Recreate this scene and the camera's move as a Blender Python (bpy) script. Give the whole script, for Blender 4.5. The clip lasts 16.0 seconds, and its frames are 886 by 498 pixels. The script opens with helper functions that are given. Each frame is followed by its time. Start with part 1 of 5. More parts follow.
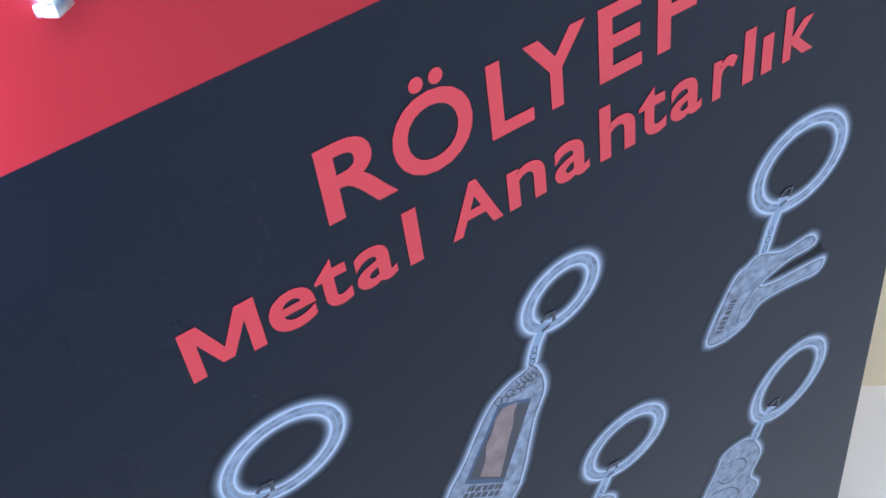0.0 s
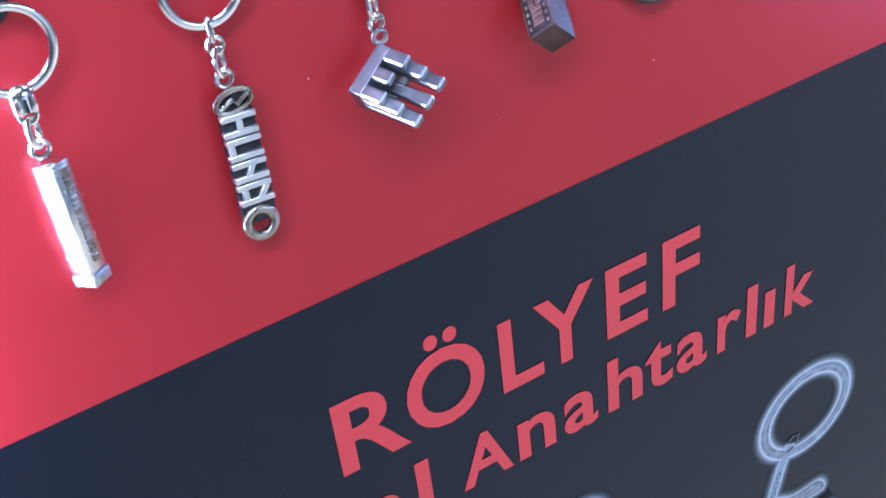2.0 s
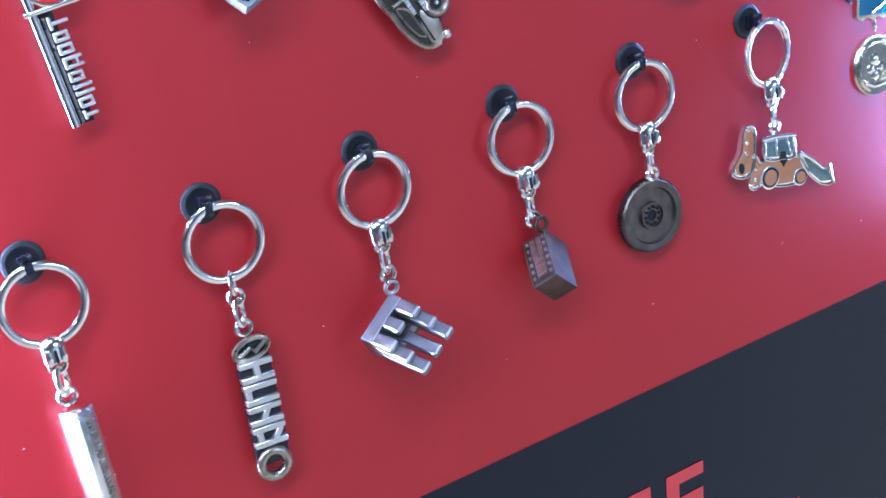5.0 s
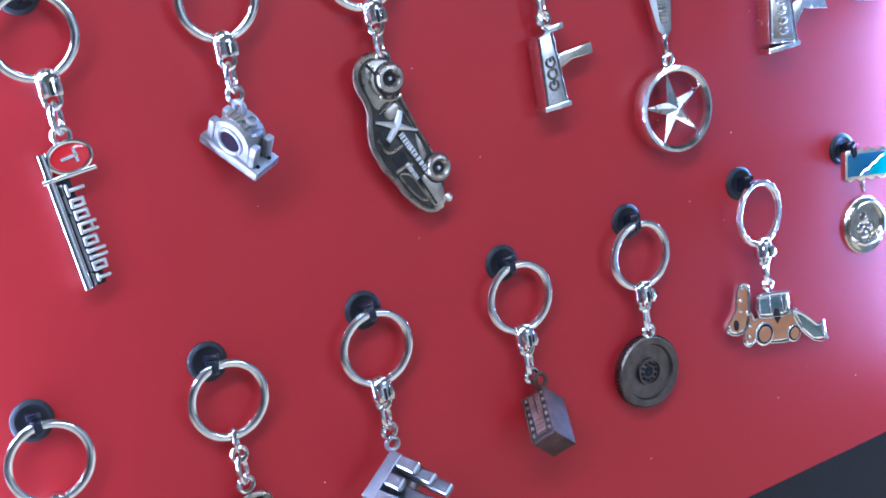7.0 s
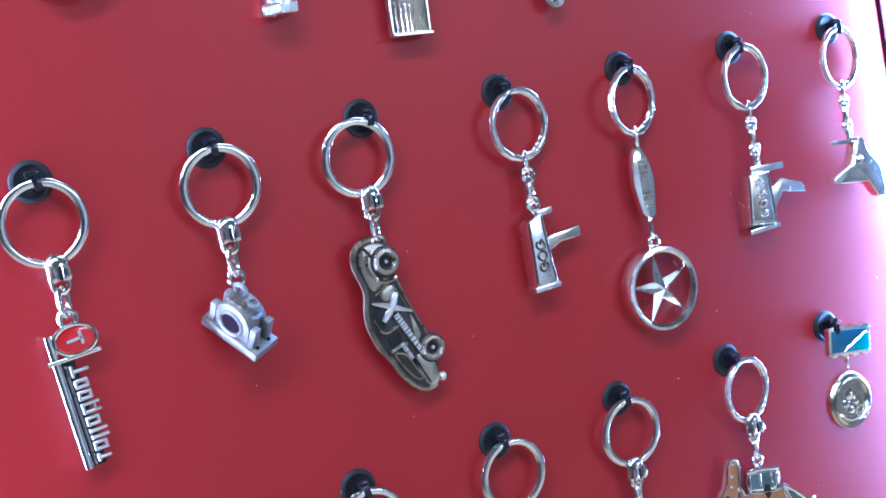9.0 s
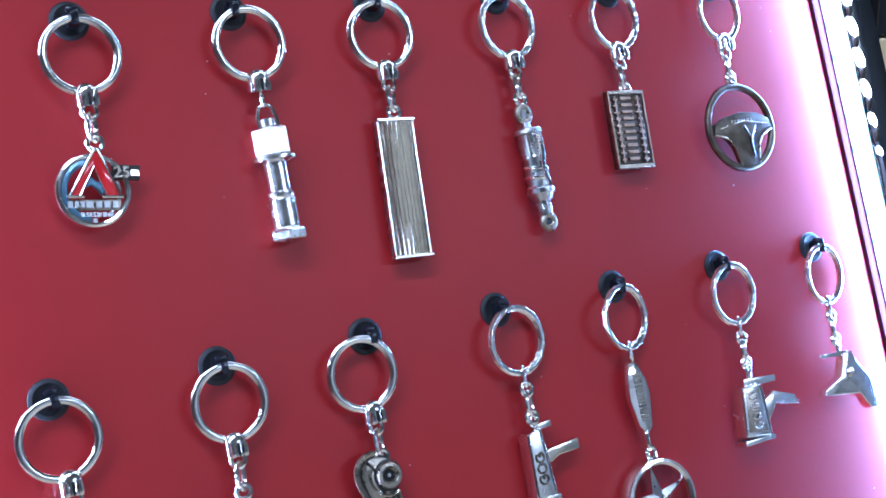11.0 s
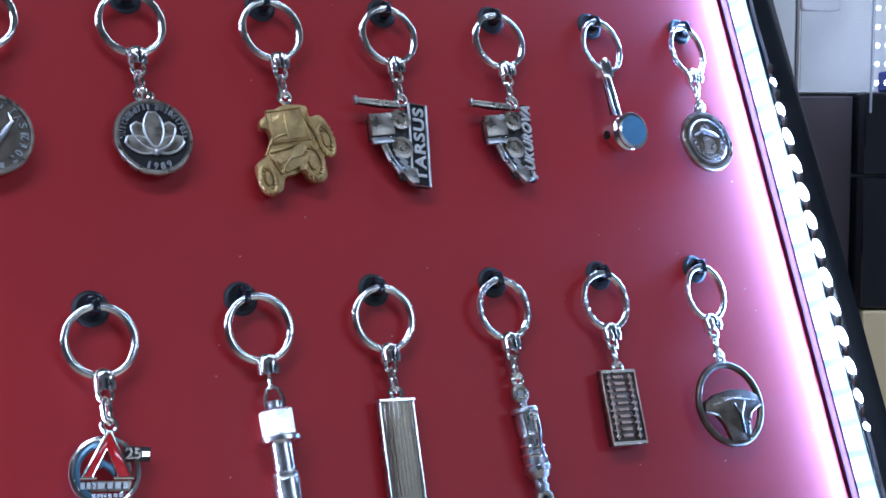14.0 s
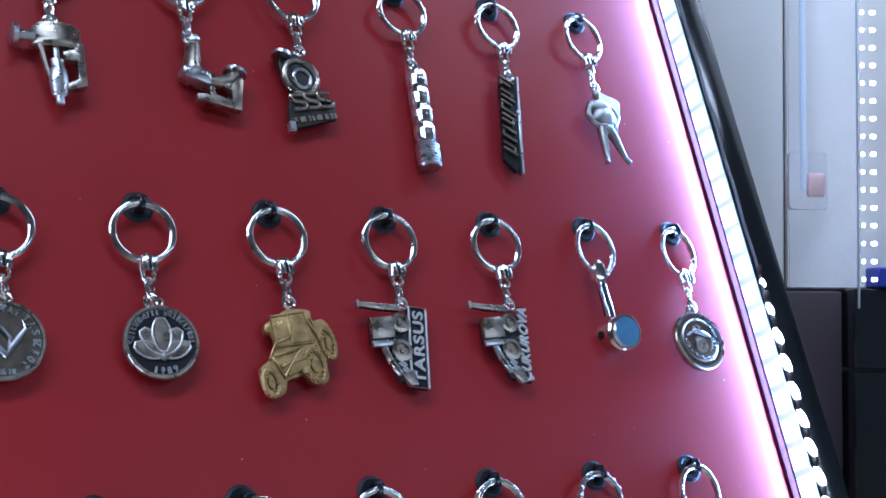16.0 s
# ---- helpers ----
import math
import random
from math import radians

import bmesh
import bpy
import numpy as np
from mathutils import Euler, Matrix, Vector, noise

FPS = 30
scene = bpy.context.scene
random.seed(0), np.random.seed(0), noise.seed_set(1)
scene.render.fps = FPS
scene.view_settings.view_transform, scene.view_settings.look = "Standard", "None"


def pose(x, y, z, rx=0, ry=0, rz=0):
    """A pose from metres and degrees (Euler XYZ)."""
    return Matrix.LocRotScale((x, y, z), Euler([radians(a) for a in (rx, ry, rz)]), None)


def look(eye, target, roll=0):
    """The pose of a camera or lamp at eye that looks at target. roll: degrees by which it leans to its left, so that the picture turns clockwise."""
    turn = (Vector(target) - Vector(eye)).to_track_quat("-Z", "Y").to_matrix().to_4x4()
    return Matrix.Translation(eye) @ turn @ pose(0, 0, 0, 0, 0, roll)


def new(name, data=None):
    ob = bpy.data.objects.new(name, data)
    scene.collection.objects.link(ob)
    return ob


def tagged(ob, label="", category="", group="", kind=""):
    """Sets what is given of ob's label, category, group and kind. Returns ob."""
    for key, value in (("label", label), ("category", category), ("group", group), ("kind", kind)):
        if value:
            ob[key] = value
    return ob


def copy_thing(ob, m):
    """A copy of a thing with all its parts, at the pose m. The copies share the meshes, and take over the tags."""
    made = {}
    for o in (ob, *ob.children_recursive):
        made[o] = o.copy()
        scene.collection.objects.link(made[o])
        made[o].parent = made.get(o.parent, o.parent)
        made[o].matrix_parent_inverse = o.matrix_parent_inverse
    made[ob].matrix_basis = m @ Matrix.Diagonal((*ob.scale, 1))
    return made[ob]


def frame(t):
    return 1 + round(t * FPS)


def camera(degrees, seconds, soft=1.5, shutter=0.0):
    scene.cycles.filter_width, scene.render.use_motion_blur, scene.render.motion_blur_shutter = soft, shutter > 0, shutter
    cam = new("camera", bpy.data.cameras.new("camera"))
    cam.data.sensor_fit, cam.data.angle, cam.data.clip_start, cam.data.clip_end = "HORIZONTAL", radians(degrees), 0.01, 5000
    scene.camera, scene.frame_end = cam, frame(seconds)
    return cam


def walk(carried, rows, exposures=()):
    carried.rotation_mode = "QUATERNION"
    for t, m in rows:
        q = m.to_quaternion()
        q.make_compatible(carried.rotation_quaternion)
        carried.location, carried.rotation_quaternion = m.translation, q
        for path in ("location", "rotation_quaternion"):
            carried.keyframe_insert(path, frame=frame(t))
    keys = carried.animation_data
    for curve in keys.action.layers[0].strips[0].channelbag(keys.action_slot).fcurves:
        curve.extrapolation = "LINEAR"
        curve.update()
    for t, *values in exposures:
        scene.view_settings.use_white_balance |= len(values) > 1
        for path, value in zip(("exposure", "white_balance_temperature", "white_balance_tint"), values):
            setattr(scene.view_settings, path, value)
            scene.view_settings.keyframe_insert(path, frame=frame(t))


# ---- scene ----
cam = camera(38.10, 16.0, soft=1.6)
# seconds, eye in metres, yaw, pitch, roll in degrees
PATH = [
    (0.0, -0.1124, -0.3872, 1.4016, -31.33, -38.14, 11.56),
    (0.5, -0.1125, -0.3888, 1.4067, -31.10, -35.86, 11.47),
    (1.0, -0.1126, -0.3902, 1.4140, -30.96, -33.21, 11.48),
    (1.5, -0.1125, -0.3930, 1.4190, -30.66, -30.72, 11.39),
    (2.0, -0.1111, -0.3944, 1.4276, -30.42, -28.70, 11.20),
    (2.5, -0.1110, -0.3954, 1.4314, -30.30, -26.98, 11.10),
    (3.0, -0.1098, -0.3972, 1.4370, -30.09, -25.96, 11.09),
    (3.5, -0.1104, -0.3987, 1.4399, -30.04, -24.60, 11.04),
    (4.0, -0.1101, -0.4023, 1.4444, -29.90, -22.95, 11.07),
    (6.5, -0.1096, -0.4157, 1.4606, -29.19, -15.53, 10.83),
    (7.0, -0.1118, -0.4172, 1.4643, -29.34, -13.96, 10.73),
    (7.5, -0.1133, -0.4194, 1.4675, -29.44, -12.17, 10.50),
    (8.0, -0.1145, -0.4214, 1.4709, -29.67, -10.49, 10.37),
    (10.5, -0.1236, -0.4422, 1.4679, -29.39, 0.77, 11.47),
    (11.0, -0.1255, -0.4467, 1.4705, -29.43, 3.22, 11.31),
    (11.5, -0.1268, -0.4496, 1.4718, -29.57, 5.07, 11.15),
    (12.0, -0.1278, -0.4541, 1.4740, -29.58, 6.88, 11.10),
    (12.5, -0.1286, -0.4576, 1.4755, -29.48, 8.51, 11.05),
    (13.0, -0.1315, -0.4622, 1.4785, -29.54, 10.18, 11.00),
    (13.5, -0.1331, -0.4657, 1.4806, -29.49, 11.94, 10.98),
    (14.0, -0.1352, -0.4692, 1.4830, -29.48, 13.93, 10.91),
    (14.5, -0.1379, -0.4725, 1.4857, -29.56, 15.71, 10.80),
    (15.0, -0.1400, -0.4770, 1.4876, -29.54, 17.72, 10.74),
    (15.5, -0.1421, -0.4814, 1.4903, -29.62, 19.43, 10.71),
    (16.0, -0.1438, -0.4875, 1.4934, -29.69, 21.33, 10.59),
]
# the board leans back on its lower edge; all that hangs on it leans with it
LEANING = pose(0, 0, 1.197) @ pose(0, 0, 0, -21.5) @ pose(0, 0, -1.197)
EXPO = [(0.0, 1.38, 4850, 14), (4.0, 1.14, 4900, 14), (8.0, 0.88, 4950, 13), (11.0, 0.48, 5000, 13), (13.5, 0.02, 5050, 13), (16.0, -0.25, 5080, 13)]
walk(cam, [(t, LEANING @ pose(x, y, z, 90 + pitch, roll, yaw)) for t, x, y, z, yaw, pitch, roll in PATH], EXPO)

# ---- light ----
world = bpy.data.worlds.new("hall_air")
scene.world = world
world.use_nodes = True
world.node_tree.nodes["Background"].inputs[0].default_value = (0.75, 0.8, 0.9, 1)
world.node_tree.nodes["Background"].inputs[1].default_value = 0.05


def area_lamp(name, m, sx, sy, watts, colour):
    data = bpy.data.lights.new(name, "AREA")
    data.shape, data.size, data.size_y, data.energy, data.color = "RECTANGLE", sx, sy, watts, colour
    ob = new(name, data)
    ob.matrix_world = m
    return ob


# ceiling panels of the hall, assumed out of view, and the two strips that line the board
area_lamp("ceiling_lamp", pose(-1.0, -0.75, 3.72), 2.6, 0.3, 40, (0.84, 0.92, 1.0))
area_lamp("ceiling_lamp", pose(-3.2, -1.5, 3.72), 2.6, 0.3, 40, (0.84, 0.92, 1.0))
area_lamp("ceiling_lamp", pose(2.6, -3.7, 3.72), 2.6, 0.3, 46, (0.84, 0.92, 1.0))
# added fill, no real fitting: brightens the south wall that flat metal mirrors
area_lamp("reflection_fill", look((2.2, -3.4, 3.6), (3.6, -6.0, 1.1)), 2.2, 0.4, 120, (0.84, 0.92, 1.0))
# added unseen fill that lifts the showcase's pale back panel
area_lamp("showcase_fill", pose(-0.13, -0.33, 0, 0, 0, -30) @ look((0.345, 0.661, 2.107), (0.30, 0.835, 1.76)), 0.35, 0.043, 0.55, (0.9, 0.95, 1.0))
area_lamp("strip_lamp", LEANING @ pose(0.3725, -0.0078, 1.61, 0, 90, 0), 0.80, 0.010, 2.6, (0.33, 0.54, 1.0))
# unseen left strip: lamp shorter than the tape, set low to brighten the lower left
area_lamp("strip_lamp", LEANING @ pose(-0.1645, -0.0078, 1.41, 0, -90, 0), 0.44, 0.010, 1.5, (0.70, 0.76, 1.0))


# ---- materials ----
def mat(name, colour, rough=0.5, metal=0.0, noise_scale=0.0, vary=0.0, bump=0.0, bump_scale=400.0, coat=0.0, spec=0.5, rough_vary=0.0):
    m = bpy.data.materials.new(name)
    m.use_nodes = True
    t = m.node_tree
    b = t.nodes["Principled BSDF"]
    b.inputs["Base Color"].default_value = (*colour, 1)
    b.inputs["Roughness"].default_value = rough
    b.inputs["Metallic"].default_value = metal
    b.inputs["Coat Weight"].default_value = coat
    b.inputs["Specular IOR Level"].default_value = spec
    co = t.nodes.new("ShaderNodeTexCoord")
    if vary:
        n = t.nodes.new("ShaderNodeTexNoise")
        n.inputs["Scale"].default_value, n.inputs["Detail"].default_value = noise_scale, 6
        t.links.new(co.outputs["Object"], n.inputs["Vector"])
        r = t.nodes.new("ShaderNodeMapRange")
        r.inputs[1].default_value, r.inputs[2].default_value = 0.3, 0.7
        r.inputs[3].default_value, r.inputs[4].default_value = 1 - vary, 1 + vary
        t.links.new(n.outputs["Fac"], r.inputs[0])
        x = t.nodes.new("ShaderNodeVectorMath")
        x.operation = "SCALE"
        x.inputs[0].default_value = colour
        t.links.new(r.outputs[0], x.inputs["Scale"])
        t.links.new(x.outputs[0], b.inputs["Base Color"])
        if rough_vary:
            q = t.nodes.new("ShaderNodeMapRange")
            q.inputs[1].default_value, q.inputs[2].default_value = 0.3, 0.7
            q.inputs[3].default_value, q.inputs[4].default_value = rough - rough_vary, rough + rough_vary
            t.links.new(n.outputs["Fac"], q.inputs[0])
            t.links.new(q.outputs[0], b.inputs["Roughness"])
    if bump:
        n2 = t.nodes.new("ShaderNodeTexNoise")
        n2.inputs["Scale"].default_value, n2.inputs["Detail"].default_value = bump_scale, 4
        t.links.new(co.outputs["Object"], n2.inputs["Vector"])
        u = t.nodes.new("ShaderNodeBump")
        u.inputs["Strength"].default_value, u.inputs["Distance"].default_value = bump, 0.001
        t.links.new(n2.outputs["Fac"], u.inputs["Height"])
        t.links.new(u.outputs[0], b.inputs["Normal"])
    return m


def glow_mat(name, colour, strength):
    m = bpy.data.materials.new(name)
    m.use_nodes = True
    b = m.node_tree.nodes["Principled BSDF"]
    b.inputs["Emission Color"].default_value = (*colour, 1)
    b.inputs["Emission Strength"].default_value = strength
    b.inputs["Base Color"].default_value = (0.8, 0.8, 0.8, 1)
    return m


def clear_mat(name, colour, rough=0.02):
    m = mat(name, colour, rough)
    m.node_tree.nodes["Principled BSDF"].inputs["Transmission Weight"].default_value = 0.95
    m.node_tree.nodes["Principled BSDF"].inputs["IOR"].default_value = 1.49
    return m


RED = mat("red_film", (0.35, 0.013, 0.016), 0.40, 0, 6, 0.07, 0.16, 38, rough_vary=0.06, spec=0.28, coat=0.20)
RED.node_tree.nodes["Principled BSDF"].inputs["Coat Roughness"].default_value = 0.62
NAVY = mat("dark_print", (0.0048, 0.0082, 0.0165), 0.24, 0, 5, 0.12, 0.03, 900, rough_vary=0.05, spec=0.2)
PRINT_RED = mat("red_print", (0.60, 0.035, 0.045), 0.34, 0, 8, 0.05)
CHROME = mat("chrome", (0.85, 0.825, 0.79), 0.15, 1, 300, 0.10, 0.05, 420, rough_vary=0.05)
SATIN = mat("satin_pewter", (0.46, 0.46, 0.45), 0.40, 1, 260, 0.2, 0.15, 600)
MIRROR = mat("mirror_silver", (0.72, 0.71, 0.70), 0.15, 1, 160, 0.2, 0.3, 260, rough_vary=0.05)
STEEL = mat("brushed_steel", (0.56, 0.56, 0.57), 0.30, 1, 250, 0.12, 0.05, 900, rough_vary=0.08)
WARM_STEEL = mat("warm_ribbed_steel", (0.50, 0.46, 0.39), 0.24, 1, 250, 0.12, 0.05, 900)
POLISHED = mat("satin_polished_steel", (0.80, 0.79, 0.77), 0.24, 1, 200, 0.06, 0.01, 900, rough_vary=0.05)
SMOOTH_STEEL = mat("grey_block_steel", (0.29, 0.285, 0.295), 0.32, 1, 160, 0.12, 0.02, 900)
PEWTER = mat("antique_pewter", (0.40, 0.35, 0.285), 0.31, 1, 230, 0.28, 0.10, 800, rough_vary=0.08)
LETTER = mat("bright_relief_metal", (0.72, 0.70, 0.67), 0.42, 1, 260, 0.12, 0.05, 900)
DARK = mat("darkened_recess", (0.018, 0.017, 0.018), 0.62, 0.0, 260, 0.3, 0.1, 900, spec=0.25)
STONE_GREY = mat("grey_cast_metal", (0.27, 0.265, 0.26), 0.50, 0.85, 300, 0.25, 0.5, 700)
BROWN = mat("brown_bronze", (0.15, 0.125, 0.11), 0.40, 1, 200, 0.25, 0.1, 800)
COPPER = mat("brown_copper", (0.075, 0.040, 0.030), 0.6, 0.0, 200, 0.3, 0.3, 700, spec=0.1)
BRONZE_LIGHT = mat("rubbed_bronze", (0.42, 0.31, 0.25), 0.36, 1, 200, 0.25, 0.1, 800)
BRASS = mat("old_brass", (0.50, 0.345, 0.145), 0.44, 1, 160, 0.3, 0.6, 420)
GOLD = mat("pale_gold", (0.72, 0.66, 0.55), 0.2, 1, 220, 0.15, 0.08, 900)
BLACK = mat("black_plastic", (0.010, 0.011, 0.018), 0.14, 0, 200, 0.2, 0.05, 800)
WASHER = mat("dark_washer", (0.020, 0.021, 0.024), 0.46, 0.1, 200, 0.25, 0.05, 800, spec=0.35)
GLOSS_BLACK = mat("black_lacquer", (0.012, 0.014, 0.018), 0.16, 0, 40, 0.2, 0.03, 500, coat=0.3)
RED_ENAMEL = mat("red_enamel", (0.62, 0.02, 0.025), 0.12, 0, 90, 0.06, coat=0.5)
ORANGE = mat("orange_enamel", (0.40, 0.165, 0.07), 0.2, 0, 90, 0.1, coat=0.5)
TEAL = mat("teal_enamel", (0.02, 0.36, 0.37), 0.12, 0, 150, 0.1, coat=0.5)
BLUE_ENAMEL = mat("dark_blue_enamel", (0.02, 0.12, 0.22), 0.12, 0, 150, 0.1, coat=0.5)
PALE_BLUE = mat("pale_blue_face", (0.06, 0.20, 0.36), 0.3, 0.0, 150, 0.15)
BLUE_STEEL = mat("blue_grey_enamel", (0.13, 0.24, 0.34), 0.25, 0.4, 150, 0.2)
DULL_PEWTER = mat("dull_pewter", (0.165, 0.138, 0.108), 0.42, 1, 200, 0.3, 0.15, 700)
DARK_PEWTER = mat("dark_pewter", (0.060, 0.054, 0.049), 0.40, 0.8, 220, 0.3, 0.12, 900)
WINDOW_ENAMEL = mat("grey_green_enamel", (0.10, 0.15, 0.15), 0.2, 0.2, 150, 0.2, coat=0.5)
CRYSTAL = clear_mat("clear_acrylic", (0.97, 0.97, 0.99))
# tape and its white blocks glow in place of diode light falling on them
STRIP = glow_mat("glowing_tape", (0.46, 0.90, 0.95), 0.72)
TAPE_GLOW = glow_mat("tape_glow", (0.93, 0.98, 1.0), 1.9)
CHIP = glow_mat("lit_diode", (0.86, 0.92, 1.0), 22.0)
CORD = mat("clear_grey_cord", (0.20, 0.22, 0.26), 0.12, 0, 90, 0.3, coat=0.5)
FAR_CHIP = glow_mat("far_lit_diode", (0.92, 0.95, 1.0), 6.0)
PALE_WALL = mat("pale_grey_panel", (0.74, 0.715, 0.68), 0.5, 0, 3, 0.05)
PLUM = mat("dark_plum_panel", (0.085, 0.065, 0.074), 0.45, 0, 3, 0.15)
CREAM = mat("cream_laminate", (0.80, 0.66, 0.48), 0.45, 0, 4, 0.1)
# unseen hall, toned dark for contrast in the metal; south wall paler to mirror bright
HALL = mat("dark_hall_wall", (0.12, 0.125, 0.13), 0.7, 0, 2, 0.08)
HALL_SOUTH = mat("paler_south_wall", (0.24, 0.24, 0.24), 0.7, 0, 2, 0.10)
HALL_CEILING = mat("dark_hall_ceiling", (0.16, 0.165, 0.17), 0.8, 0, 2, 0.05)
INK = [mat("ink_" + n, c, 0.32) for n, c in (("dusk", (0.022, 0.034, 0.060)), ("deep", (0.036, 0.064, 0.115)), ("mid", (0.09, 0.130, 0.20)),
                                            ("light", (0.24, 0.30, 0.38)), ("white", (0.42, 0.49, 0.56)))]
HALO = [mat("ink_halo", tuple(a + (b - a) * f for a, b in zip((0.0048, 0.0082, 0.0165), (0.56, 0.61, 0.69))), 0.26, spec=0.2) for f in [((i + 0.3) / 14) ** 2.6 for i in range(14)]]
INK_GREY = mat("ink_grey", (0.23, 0.25, 0.29), 0.28, 0, 160, 0.45, spec=0.2)
INK_DARK = mat("ink_dark", (0.028, 0.030, 0.040), 0.32)
INK_TAN = mat("ink_tan", (0.22, 0.15, 0.13), 0.32, 0, 90, 0.3)


# ---- mesh helpers, in millimetres; y points into the board ----
SPLIT = {"raised_bars": "raised_bar", "block_column": "raised_block", "reel_bars": "reel_bar", "gear_teeth": "gear_tooth", "bolt_holes": "bolt_hole", "pins": "pin", "printed_bars": "printed_bar", "ridges": "ridge", "eye_bore": "bore"}


def islands(bm):
    """The separate pieces of a mesh, each as its own bmesh."""
    left, out = set(bm.verts), []
    while left:
        todo, got = [left.pop()], []
        while todo:
            v = todo.pop()
            got.append(v)
            for e in v.link_edges:
                o = e.other_vert(v)
                if o in left:
                    left.discard(o)
                    todo.append(o)
        piece = bmesh.new()
        at_new = {v: piece.verts.new(v.co) for v in got}
        for f in {f for v in got for f in v.link_faces}:
            piece.faces.new([at_new[v] for v in f.verts])
        out.append(piece)
    bm.free()
    return out


def part(name, bm, material, parent, label="", smooth=True):
    if name in SPLIT:
        made = [part(SPLIT[name], b, material, parent, label, smooth) for b in islands(bm)]
        return made[0]
    bmesh.ops.recalc_face_normals(bm, faces=bm.faces)
    me = bpy.data.meshes.new(name)
    bm.to_mesh(me)
    bm.free()
    me.transform(Matrix.Scale(0.001, 4))
    me.materials.append(material)
    if smooth:
        for p in me.polygons:
            p.use_smooth = True
        me.set_sharp_from_angle(angle=radians(38))
    ob = new(name, me)
    ob.parent = parent
    if label:
        tagged(ob, label)
    return ob


def thing(name, m, label, category, group="", kind=""):
    ob = new(name)
    ob.empty_display_size = 0.01
    ob.matrix_world = m
    return tagged(ob, label, category, group, kind)


def box(bm, x0, x1, y0, y1, z0, z1, bev=0.0, seg=1, m=None):
    vs = [bm.verts.new((x, y, z)) for x in (x0, x1) for y in (y0, y1) for z in (z0, z1)]
    fs = [bm.faces.new([vs[i] for i in q]) for q in ((0, 1, 3, 2), (4, 6, 7, 5), (0, 4, 5, 1), (2, 3, 7, 6), (0, 2, 6, 4), (1, 5, 7, 3))]
    bmesh.ops.recalc_face_normals(bm, faces=fs)
    if bev:
        es = {e for f in fs for e in f.edges}
        r = bmesh.ops.bevel(bm, geom=list(es), offset=bev, segments=seg, affect="EDGES", profile=0.5)
        vs = list({v for f in r["faces"] for v in f.verts} | {v for v in vs if v.is_valid})
    if m:
        bmesh.ops.transform(bm, matrix=m, verts=vs)
    return bm


def prism(bm, pts, y0, y1, bev=0.0, m=None):
    """An outline in x, z drawn out from y0 to y1; the front edge (y0) is rounded."""
    a = [bm.verts.new((x, y0, z)) for x, z in pts]
    b = [bm.verts.new((x, y1, z)) for x, z in pts]
    n = len(pts)
    fs = [bm.faces.new(a), bm.faces.new(b[::-1])]
    fs += [bm.faces.new((a[i], b[i], b[(i + 1) % n], a[(i + 1) % n])) for i in range(n)]
    bmesh.ops.recalc_face_normals(bm, faces=fs)
    vs = a + b
    if bev:
        r = bmesh.ops.bevel(bm, geom=[e for e in fs[0].edges], offset=bev, segments=2, affect="EDGES", profile=0.5)
        vs = list({v for f in r["faces"] for v in f.verts} | {v for v in vs if v.is_valid})
    if m:
        bmesh.ops.transform(bm, matrix=m, verts=vs)
    return bm


def tube(bm, pts, r, n=8, closed=False, flat=1.0):
    pts = [Vector(p) for p in pts]
    k = len(pts)
    rings = []
    last = None
    for i, p in enumerate(pts):
        q = pts[(i + 1) % k] if closed or i < k - 1 else p
        o = pts[i - 1] if closed or i > 0 else p
        d = (q - o).normalized()
        if last is None:
            ref = Vector((0, 1, 0)) if abs(d.y) < 0.9 else Vector((1, 0, 0))
        else:
            ref = last
        u = (ref - d * ref.dot(d)).normalized()
        last = u
        v = d.cross(u)
        rr = r[i] if isinstance(r, (list, tuple)) else r
        rings.append([bm.verts.new(p + rr * (math.cos(2 * math.pi * j / n) * u * flat + math.sin(2 * math.pi * j / n) * v)) for j in range(n)])
    for i in range(k if closed else k - 1):
        a, b = rings[i], rings[(i + 1) % k]
        for j in range(n):
            bm.faces.new((a[j], a[(j + 1) % n], b[(j + 1) % n], b[j]))
    if not closed:
        bm.faces.new(rings[0][::-1])
        bm.faces.new(rings[-1])
    return bm


def oval(cx, cz, rx, rz, y=0.0, n=40, turn=0.0, tilt=0.0, a0=0.0, a1=360.0, rot=0.0):
    """Points of an ellipse; turn: degrees about the upright axis, tilt: about x, rot: in its own plane."""
    full = abs(a1 - a0) >= 360
    out = []
    for i in range(n if full else n + 1):
        a = radians(a0 + (a1 - a0) * i / n)
        u, w = rx * math.cos(a), rz * math.sin(a)
        c, s = math.cos(radians(rot)), math.sin(radians(rot))
        u, w = u * c - w * s, u * s + w * c
        p = Vector((u, 0, w))
        p.rotate(Euler((radians(tilt), 0, radians(turn))))
        out.append((cx + p.x, y + p.y, cz + p.z))
    return out


def lathe(bm, profile, m=None, n=28, close=True):
    """Turns (radius, height) round z."""
    rows = []
    for r, h in profile:
        rows.append([bm.verts.new((r * math.cos(2 * math.pi * j / n), r * math.sin(2 * math.pi * j / n), h)) for j in range(n)])
    for a, b in zip(rows, rows[1:]):
        for j in range(n):
            bm.faces.new((a[j], a[(j + 1) % n], b[(j + 1) % n], b[j]))
    if close:
        bm.faces.new(rows[0][::-1])
        bm.faces.new(rows[-1])
    if m:
        bmesh.ops.transform(bm, matrix=m, verts=[v for r in rows for v in r])
    return bm


